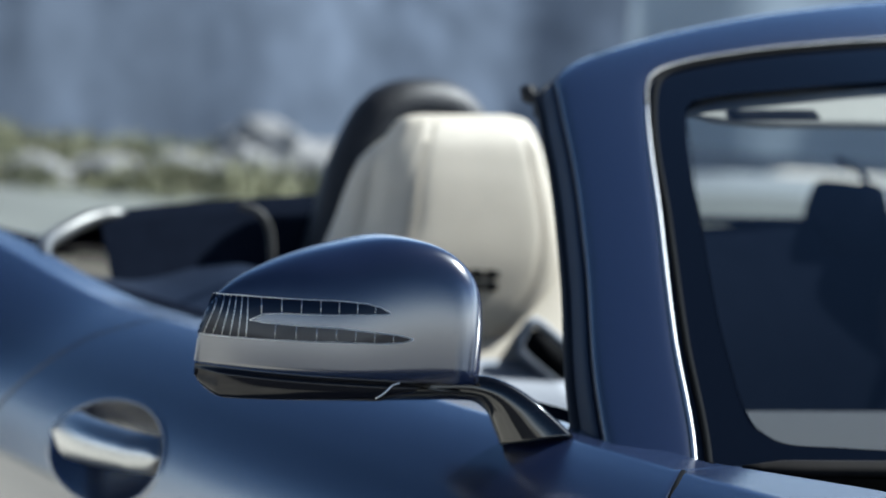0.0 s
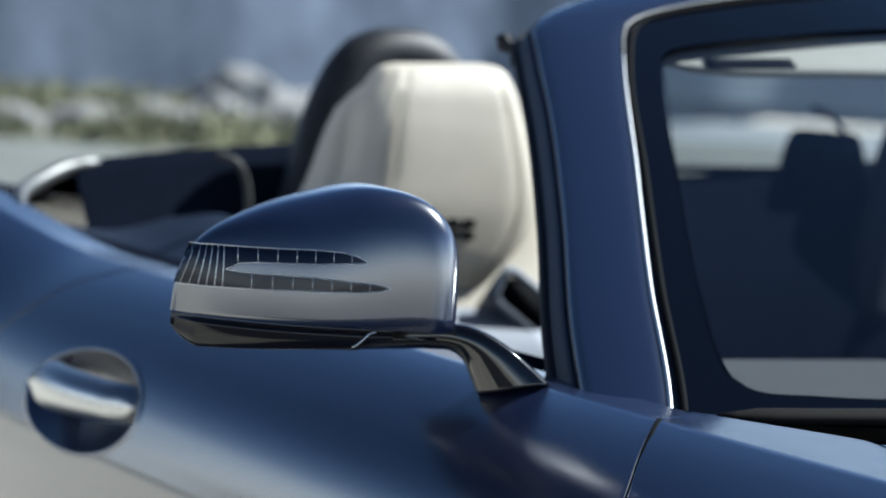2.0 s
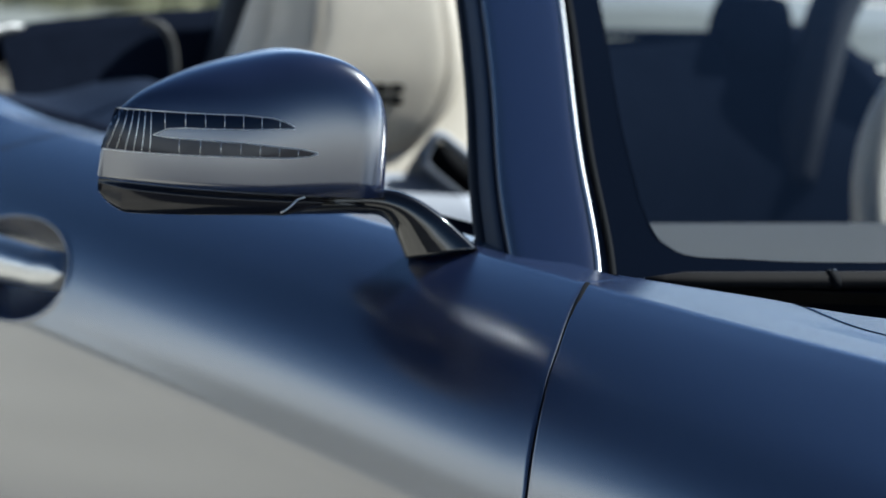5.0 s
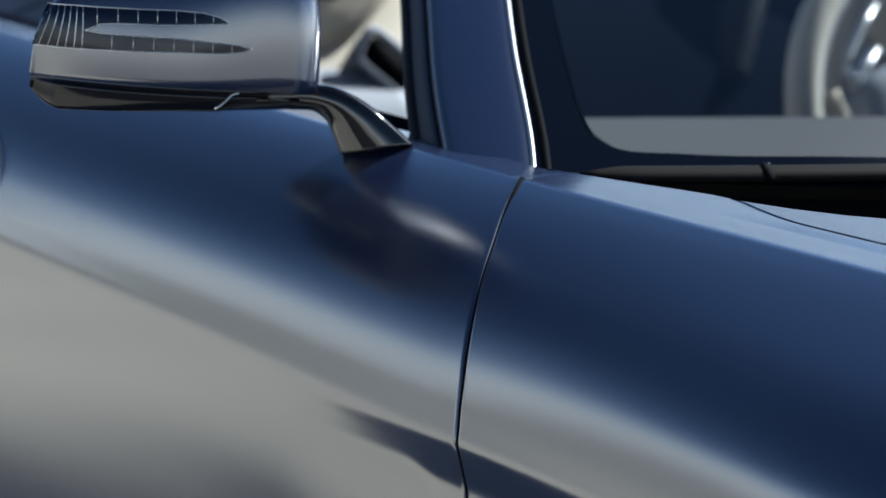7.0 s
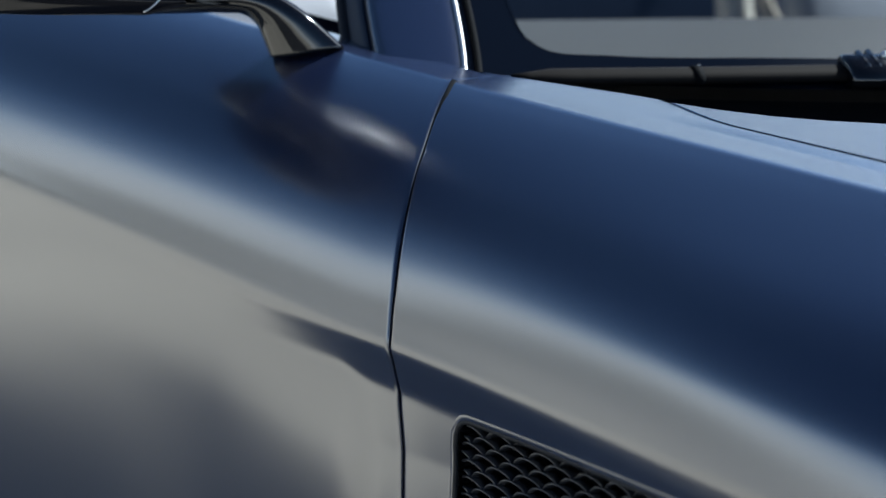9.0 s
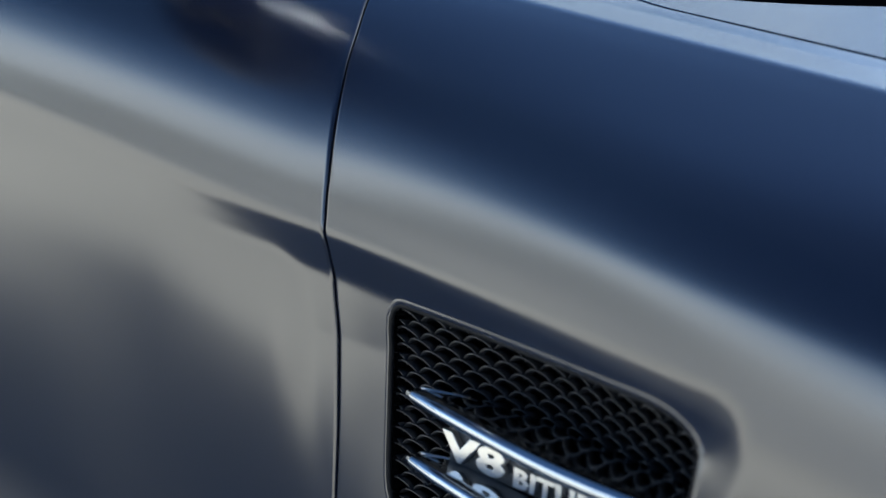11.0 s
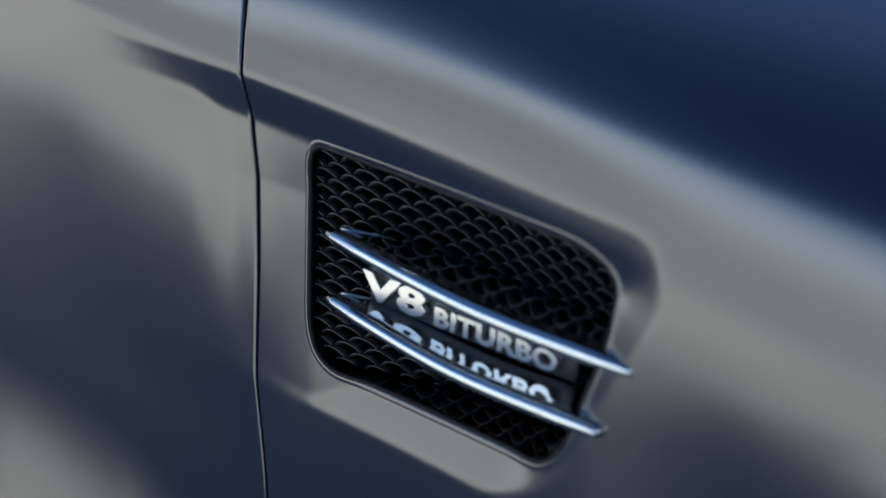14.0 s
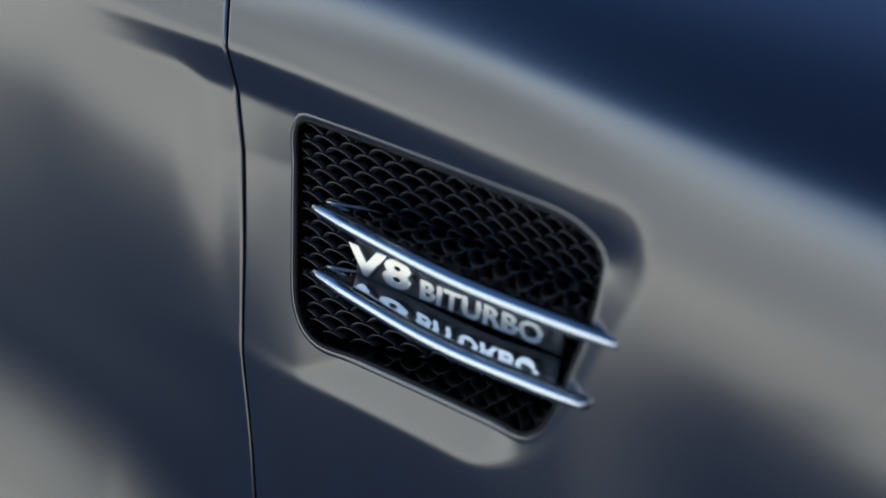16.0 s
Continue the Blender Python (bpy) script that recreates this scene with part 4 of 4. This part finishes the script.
# ---- side vent ----
def make_vent():
    # backing and turned-in frame
    pts = dense(VENT, 0.006)
    cx, cz = pts.mean(0)
    ring = [on_skin(x, z) for x, z in pts]
    rows = [ring, [on_skin(x, z, 0.004) for x, z in pts], [on_skin(x, z, 0.075) for x, z in pts]]
    frame_ob = part("side_vent", sheet(rows, close_v=True)[0], GLOSS, car, "side vent with black wire mesh and two chrome fins")
    part("vent_edge", tube([p + Vector((0, 0.001, 0)) for p in ring], 0.0018, 6, closed=True), RUBBER, frame_ob)
    ahead, behind = np.roll(pts, -1, 0), np.roll(pts, 1, 0)
    side = (ahead - behind) / np.linalg.norm(ahead - behind, axis=1)[:, None]
    away = np.stack([-side[:, 1], side[:, 0]], 1)
    if ((pts - pts.mean(0)) * away).sum() < 0:
        away = -away
    lip = [[on_skin(*(p + a * w), inset) for p, a in zip(pts, away)] for w, inset in ((0.0045, 0.0004), (0.0036, -0.0003), (0.0012, -0.0004), (0.0002, 0.0001), (0.0, 0.003))]
    part("vent_lip", sheet(lip, close_v=True)[0], PAINT, frame_ob, "painted lip round the vent")
    back = bmesh.new()
    back.faces.new([back.verts.new(on_skin(x, z, 0.075)) for x, z in pts])
    part("vent_backing", back, TRIM, frame_ob, smooth=False)
    # scale-like mesh: rows of joined arches, alternate rows shifted, each with a wall going inwards
    P, rise = 0.0212, 0.0051
    depth_at = lambda x: 0.0035 + 0.0345 * smooth(-0.655, -0.50, x)
    bm = bmesh.new()

    def flush(run, deep):
        if len(run) > 2:
            for t in (tube(run, 0.00065, 5), solid([run, deep], 0.0007)):
                me = bpy.data.meshes.new("tmp")
                t.to_mesh(me), t.free()
                bm.from_mesh(me)
                bpy.data.meshes.remove(me)

    hub = (-0.505, 0.707)
    keep = [(hub[0] + (x - hub[0]) * 0.995, hub[1] + (q - hub[1]) * 0.98) for x, q in VENT]
    z, k = 0.596, 0
    while z < 0.80:
        run, deep = [], []
        for x in np.arange(-0.668, -0.332, 0.0016):
            ph = ((x / P) + 0.5 * (k % 2)) % 1.0
            zz = z + rise * 1.40 * math.sin(math.pi * ph) ** 0.7 + 0.055 * (x + 0.5)
            if inside(keep, x, zz):
                inset = depth_at(x)
                run.append(on_skin(x, zz, inset + 0.003 * (1 - math.sin(math.pi * ph))))
                deep.append(on_skin(x, zz, inset + 0.010))
            else:
                flush(run, deep)
                run, deep = [], []
        flush(run, deep)
        z += rise
        k += 1
    part("wire_mesh", bm, MESHMAT, frame_ob, "black moulded mesh of small scales")
    # two chrome fins
    for ends in (((-0.6053, -0.955, 0.7270), (-0.4546, -0.975, 0.7358), (-0.3368, -0.985, 0.7485)), ((-0.6008, -0.955, 0.6894), (-0.4748, -0.972, 0.6955), (-0.3572, -0.982, 0.7090))):
        rows = []
        line = curve(ends, 44)
        edge = []
        for i, (x, yo, z) in enumerate(line):
            t = i / 43
            room = on_skin(max(-0.640, min(-0.352, x)), z, depth_at(x)).y - 0.0015 - yo
            wide = max(0.003, min(0.004 + 0.056 * math.sin(math.pi * t ** 0.9) ** 0.7, room))
            edge.append(Vector((x, yo + max(wide, 0.009) - 0.0015, z + 0.0036 - 0.0054 * min(1.0, max(wide, 0.009) / 0.035))))
            th = 0.0016 + 0.0033 * min(1, 7 * min(t + 0.02, 1.02 - t)) ** 0.5
            sec = [Vector((x, yo - th * 1.2 * math.cos(a), z + th * math.sin(a))) for a in np.linspace(-math.pi / 2, math.pi / 2, 9)]
            tip = yo + max(wide, 0.009)
            sink = min(1.0, (tip - yo) / 0.035)
            sec += [Vector((x, q, z + h)) for q, h in ((yo + 0.0015, th * 0.97), (yo + 0.0035, th * 0.90), (yo + 0.0045, th * 0.90), (yo + 0.2 * (tip - yo), th * 0.90 - 0.0007 * sink), (yo + 0.4 * (tip - yo), th * 0.90 - 0.0019 * sink), (yo + 0.6 * (tip - yo), th * 0.90 - 0.0031 * sink), (yo + 0.8 * (tip - yo), th * 0.90 - 0.0043 * sink), (tip - 0.0012, th * 0.88 - 0.0052 * sink), (tip, th * 0.5 - 0.0054 * sink), (tip, -th * 0.6 - 0.0054 * sink), (tip - 0.0012, -th * 0.88 - 0.0052 * sink), (yo + 0.0045, -th * 0.88), (yo + 0.0015, -th * 0.97))]
            rows.append(sec)
        part("fin", loft(rows), FIN, frame_ob, "polished chrome fin")
        rim = edge
        part("fin_rim", tube(rim, 0.0009, 5), SATIN, frame_ob)

    # badge plate between the fins, and its letters
    def plate_point(x, z, off=0.0):
        return Vector((x - 0.0131, -0.939 - off, z - 0.0069 + 0.072 * (x + 0.5737)))

    rows = [[plate_point(x, z) for z in (0.6975, 0.7215)] for x in np.linspace(-0.572, -0.406, 24)]
    part("badge_plate", solid(rows, 0.003), PLATE, frame_ob, "dark grey badge plate")
    for word, x0, z0, length, tall in (("V8", -0.5737, 0.7012, 0.0555, 0.0168), ("BITURBO", -0.5104, 0.7008, 0.0971, 0.0117)):
        cu = bpy.data.curves.new("word", "FONT")
        cu.body, cu.size, cu.extrude, cu.offset = word, 0.02, 0.0015, 0.00066
        cu.bevel_depth, cu.bevel_resolution, cu.space_character = 0.00040, 1, 1.08
        tmp = bpy.data.objects.new("word", cu)
        scene.collection.objects.link(tmp)
        me = bpy.data.meshes.new_from_object(tmp.evaluated_get(bpy.context.evaluated_depsgraph_get()))
        bpy.data.objects.remove(tmp)
        xs, ys = [v.co.x for v in me.vertices], [v.co.y for v in me.vertices]
        kx, ky = length / (max(xs) - min(xs)), tall / (max(ys) - min(ys))
        lx, ly = min(xs), min(ys)
        for v in me.vertices:
            v.co = plate_point(x0 + (v.co.x - lx) * kx, z0 + (v.co.y - ly) * ky, 0.0045 + v.co.z)
        me.materials.clear()
        me.materials.append(LETTER)
        o = new("lettering", me)
        o.parent = frame_ob
        o["label"] = "raised bright metal letters reading " + word


make_vent()


# ---- cockpit ----
def superring(cx, cy, z, w, d, p, n=40, back=1.0):
    out = []
    for a in np.linspace(0, math.tau, n, endpoint=False):
        c, s = math.cos(a), math.sin(a)
        x = np.sign(c) * abs(c) ** p * d * (back if c < 0 else 1.0)
        out.append((cx + x, cy + np.sign(s) * abs(s) ** p * w, z))
    return out


def lean(oy, p):
    """The seat's upper part, set a little inboard and rounder on its outer corner."""
    x, y, z = p
    s = smooth(0.93, 1.03, z)
    top = smooth(1.08, 1.15, z)
    v = (y - oy) * (1 - 0.04 * s) * (1 - 0.14 * top if y < oy else 1.0)
    return (x, oy + v + 0.021 * s, z + 0.065 * v * top - 0.003 * top)


def make_seat(ox, oy):
    # backrest with winged shoulders
    prof = [(0.30, 0.21, 0.06, 0.20), (0.45, 0.235, 0.075, 0.14), (0.62, 0.245, 0.085, 0.07), (0.76, 0.235, 0.085, 0.03), (0.86, 0.205, 0.065, 0.0), (0.93, 0.178, 0.045, -0.010), (1.00, 0.158, 0.036, -0.018), (1.06, 0.138, 0.030, -0.024), (1.10, 0.118, 0.024, -0.028), (1.125, 0.098, 0.012, -0.03)]
    rows = [[lean(oy, p) for p in superring(ox + dx - 0.02, oy + 0.018 * (1 - smooth(0.93, 1.03, z) * 0.7), z, w, d, 0.55, 44)] for z, w, d, dx in curve(prof, 40)]
    seat = part("seat", loft(rows), LEATHER, car, "cream leather sports seat")
    # headrest cushion
    prof = [(0.890, 0.050, 0.018, 0.0), (0.900, 0.075, 0.030, 0.0), (0.925, 0.104, 0.040, 0.0), (0.965, 0.132, 0.046, -0.004), (0.985, 0.134, 0.047, -0.006), (1.03, 0.126, 0.046, -0.012), (1.09, 0.112, 0.042, -0.022), (1.125, 0.101, 0.036, -0.028), (1.144, 0.090, 0.026, -0.032), (1.151, 0.066, 0.010, -0.034)]
    rows = []
    for z, w, d, dx in curve(prof, 46):
        ring = []
        for x, y, zz in superring(ox + dx, oy, z, w, d, 0.42, 72, 0.8):
            u = abs(y - oy) / max(w, 1e-3)
            groove = 0.0032 * math.exp(-((u - 0.70) / 0.045) ** 2) + 0.006 * smooth(0.70, 0.98, u)
            ring.append(lean(oy, (x - (groove if x > ox + dx else 0), y, zz)))
        rows.append(ring)
    part("headrest", loft(rows), LEATHER, seat, "cream leather integrated headrest")
    for s in (-1, 1):
        seam = [lean(oy, (ox + dx + d * 0.955, oy + s * w * 0.70, z)) for z, w, d, dx in curve(prof[2:-2], 24)]
        part("seam", tube(seam, 0.0011, 5), LEATHER, seat)
    # vent slots at the headrest's foot
    for i in range(4):
        for j in range(2):
            rows = superring(0, 0, 0, 0.0080, 0.0050, 0.5, 16)
            bm = loft([[(ox + 0.0425 + dd, oy + 0.035 - i * 0.0205 + y, 0.966 + (j - 0.5) * 0.0135 + x) for x, y, _ in rows] for dd in (-0.006, 0.0028)])
            part("vent_slot", bm, TRIM, seat)
    # belt slots on the shoulders, with bright frames
    for s in (-1, 1):
        c = Vector((ox + 0.044, oy + s * 0.114, 0.879))
        ring = rounded([(-0.022, 0.038), (0.038, -0.001), (0.036, -0.038), (-0.036, 0.010)], 0.010, 6)
        if s < 0:
            ring = [(-a, b) for a, b in ring]
        part("belt_slot", loft([[c + Vector((dd, a, b)) for a, b in ring] for dd in (-0.02, 0.014)]), TRIM, seat)
        part("slot_frame", tube([c + Vector((0.009, a * 1.28, b * 1.25)) for a, b in ring], 0.0060, 8, closed=True), SHOULDER, seat, "satin silver frame of the belt slot")
    rows = [[(ox + 0.082 - 0.050 * t * t, oy + y * (1 - 0.25 * t), 0.785 + 0.088 * t) for y in np.linspace(-0.17, 0.17, 16)] for t in np.linspace(0, 1, 10)]
    part("shoulder_panel", solid(rows, 0.006), SHOULDER, seat, "satin silver panel under the headrest")
    # cushion
    rows = [[(ox + 0.10 + 0.55 * t, oy + y, 0.36 + 0.05 * t + h) for y, h in ((-0.25, -0.05), (-0.24, 0.06), (-0.17, 0.07), (-0.14, 0.03), (0.14, 0.03), (0.17, 0.07), (0.24, 0.06), (0.25, -0.05))] for t in np.linspace(0, 1, 8)]
    part("cushion", solid(rows, 0.05), LEATHER, seat)
    return seat


make_seat(-1.85, -0.400)
make_seat(-1.67, 0.455)


def make_cockpit():
    # roll hoops
    for oy in (-0.360, 0.612):
        pts = curve([(-2.045, oy - 0.165, 0.84), (-2.06, oy - 0.125, 0.98), (-2.08, oy - 0.075, 1.10), (-2.085, oy - 0.035, 1.150), (-2.085, oy + 0.03, 1.165), (-2.085, oy + 0.085, 1.158), (-2.08, oy + 0.125, 1.12), (-2.06, oy + 0.16, 1.0), (-2.045, oy + 0.18, 0.84)], 50)
        if oy < 0:
            pts = [(x, oy + (y - oy) * 0.78 + 0.024, z - 0.011 * smooth(0.95, 1.1, z)) for x, y, z in pts]
        part("roll_hoop", tube([Vector(p) for p in pts], 0.036, 14, up=(1, 0, 0.2)), BLACK_LEATHER, car, "black leather covered roll hoop")
    # bulkhead and soft-top well behind the seats
    rows = []
    for u in np.linspace(-1, 1, 40):
        y = 0.70 * u
        zt = 0.998 + 0.022 * smooth(0.03, 0.12, y) + 0.040 * smooth(0.12, 0.56, y) - 0.05 * smooth(0.58, 0.70, y) if y > 0 else 0.998 + (0.057 - 0.055 * u * u) * smooth(-0.05, -0.30, y)
        rows.append([(-1.98, y, 0.35), (-2.02, y, 0.86), (-2.08, y, zt - 0.10), (-2.135, y, zt - 0.02), (-2.155, y, zt), (-2.19, y, zt - 0.006), (-2.40, y, zt - 0.08)])
    part("rear_bulkhead", sheet(rows)[0], LINING, car, "black lined panel behind the seats")
    # low dark fairing behind the far seat
    rows = [superring(-2.15, 0.44, z, w, 0.05, 0.6, 28) for z, w in ((1.00, 0.066), (1.045, 0.056), (1.075, 0.048), (1.093, 0.036), (1.099, 0.020))]
    part("head_fairing", loft(rows), LINING, car, "dark fairing behind the seat")
    # thin strap on the fairing, and the dark bar of the wind deflector
    part("strap", tube([Vector(p) for p in curve([(-2.15, 0.412, 1.131), (-2.15, 0.440, 1.123), (-2.15, 0.468, 1.104), (-2.15, 0.492, 1.079)], 12)], 0.0042, 6), LINING, car, "thin dark strap")
    part("deflector_bar", tube([Vector(p) for p in curve([(-2.15, 0.08, 1.029), (-2.15, 0.22, 1.033), (-2.15, 0.42, 1.040)], 12)], 0.0055, 8), LINING, car, "dark bar of the wind deflector")
    # soft ledge between the side wall and the bulkhead
    rows = []
    for x in np.linspace(-1.42, -2.10, 36):
        rows.append([(x, y, 0.874 + 0.05 * smooth(-1.75, -2.10, x) + 0.030 * smooth(-0.70, -0.56, y) * smooth(-1.5, -1.9, x) + 0.006 * math.sin(16 * x + 20 * y)) for y in np.linspace(-0.795, -0.55, 16)])
    part("side_ledge", sheet(rows)[0], LEDGE, car, "dark blue-grey leather ledge")
    # chrome round the rear corner of the cockpit
    for s in (-1, 1):
        pts = curve([(-1.955, s * 0.826, 0.942), (-2.00, s * 0.818, 0.953), (-2.05, s * 0.803, 0.963), (-2.11, s * 0.76, 0.976), (-2.15, s * 0.70, 0.994), (-2.155, s * 0.665, 1.000)], 30)
        part("cockpit_trim", tube([Vector(p) for p in pts], lambda t: 0.0040 + 0.0060 * smooth(0.0, 0.4, t) * smooth(1.0, 0.93, t), 10), DULL_BAR, car, "bright trim round the cockpit's rear corner")
        rows = [[(x, s * y, z) for y, z in ((0.808, 0.926), (0.80, 0.934), (0.77, 0.936), (0.745, 0.925), (0.735, 0.86), (0.74, 0.60), (0.76, 0.30))] for x in np.linspace(-0.93, -2.02, 30)]
        part("door_lining", sheet(rows)[0], LINING, car, "dark door lining")
    # light belt guide on the inner side wall
    pts = curve([(-2.00, -0.590, 1.026), (-1.98, -0.571, 1.016), (-1.98, -0.561, 1.001), (-1.98, -0.555, 0.970), (-1.985, -0.553, 0.94)], 16)
    part("belt_guide", tube([Vector(p) for p in pts], 0.0048, 8), DASHMAT, car, "light grey belt guide")
    # dashboard
    rows = []
    for u in np.linspace(-1, 1, 40):
        y = 0.74 * u
        x0 = -0.70 - 0.20 * u * u
        rows.append([(x0, y, 0.925), (x0 - 0.12, y, 0.918), (-1.18, y, 0.915), (-1.24, y, 0.905), (-1.26, y, 0.87), (-1.22, y, 0.70), (-1.20, y, 0.35)])
    part("dashboard", sheet(rows)[0], DASHMAT, car, "grey-beige leather dashboard")
    part("cabin_floor", sheet([[(x, y, 0.28) for y in (-0.76, 0, 0.76)] for x in (-2.0, -0.9)])[0], TRIM, car)
    # steering wheel
    c = Vector((-1.56, 0.33, 0.87))
    ax = Matrix.Rotation(radians(-14), 3, "Y")
    at = lambda r, a, off=0.0: c + ax @ Vector((off, r * math.cos(a), r * math.sin(a)))
    on = lambda u, v, off=0.0: c + ax @ Vector((off, u, v))
    wheel = part("steering_wheel", tube([at(0.194, a) for a in np.linspace(0, math.tau, 64, endpoint=False)], 0.0215, 14, closed=True, up=(1, 0, 0)), RIM_LEATHER, car, "grey-beige leather steering wheel with silver spokes")
    part("rim_seam", tube([at(0.1735, a, 0.004) for a in np.linspace(0, math.tau, 64, endpoint=False)], 0.0065, 8, closed=True, up=(1, 0, 0)), SHOULDER, wheel, "grey inner face of the rim")
    pad = lambda k, o: [on(0.112 * k * math.copysign(abs(math.cos(a)) ** 0.7, math.cos(a)), -0.020 + 0.072 * k * math.copysign(abs(math.sin(a)) ** 0.7, math.sin(a)), o) for a in np.linspace(0, math.tau, 32, endpoint=False)]
    part("hub", loft([pad(k, o) for k, o in ((0.30, 0.030), (0.75, 0.027), (0.93, 0.020), (1.0, 0.004), (0.9, -0.03))]), SHOULDER, wheel, "grey hub cover")
    for m in (1, -1):
        arm = lambda pts: [on(m * u, v, 0.012) for u, v in pts]
        part("spoke", tube(arm([(-0.082, 0.066), (-0.104, 0.045), (-0.120, 0.027), (-0.128, 0.020)]), 0.0085, 8, squash=0.7), SATIN, wheel, "satin silver forked spoke")
        part("spoke", tube(arm([(-0.127, 0.024), (-0.133, 0.042), (-0.128, 0.062), (-0.105, 0.092), (-0.080, 0.119)]), 0.0060, 8, squash=0.7), SATIN, wheel, "satin silver forked spoke")
        # cream bar added on the wheel to stand in for a sunlit streak
        part("sunlit_bar", tube(arm([(-0.158, 0.016), (-0.156, 0.006), (-0.136, -0.029), (-0.112, -0.068)]), 0.0105, 10, squash=0.8), LEATHER, wheel, "cream bar inside the rim in place of a sunlit streak")
    part("spoke", tube([on(0, -0.08), on(0, -0.178)], 0.016, 8, squash=0.5), SATIN, wheel)
    # sun visors under the header
    for s in (-1, 1):
        rows = []
        for k in range(20):
            t = k / 19
            u = s * (0.86 - 0.66 * t)
            a, b = screen(u, 1.0), screen(u, 0.835)
            e = min(1, 6 * min(t, 1 - t)) ** 0.5
            rows.append([a.lerp(b, 0.5 + (f - 0.5) * e) - SCREEN_OUT * 0.012 for f in np.linspace(0, 0.75, 7)])
        visor = part("sun_visor", solid(rows, 0.005), VISOR, car, "folded-up light sun visor")
        plate = [[screen(s * u, v) - SCREEN_OUT * 0.0100 for v in (0.888, 0.915)] for u in np.linspace(0.80, 0.66, 8)]
        part("visor_label", solid(plate, 0.001), TRIM, visor, "dark printed label")


make_cockpit()
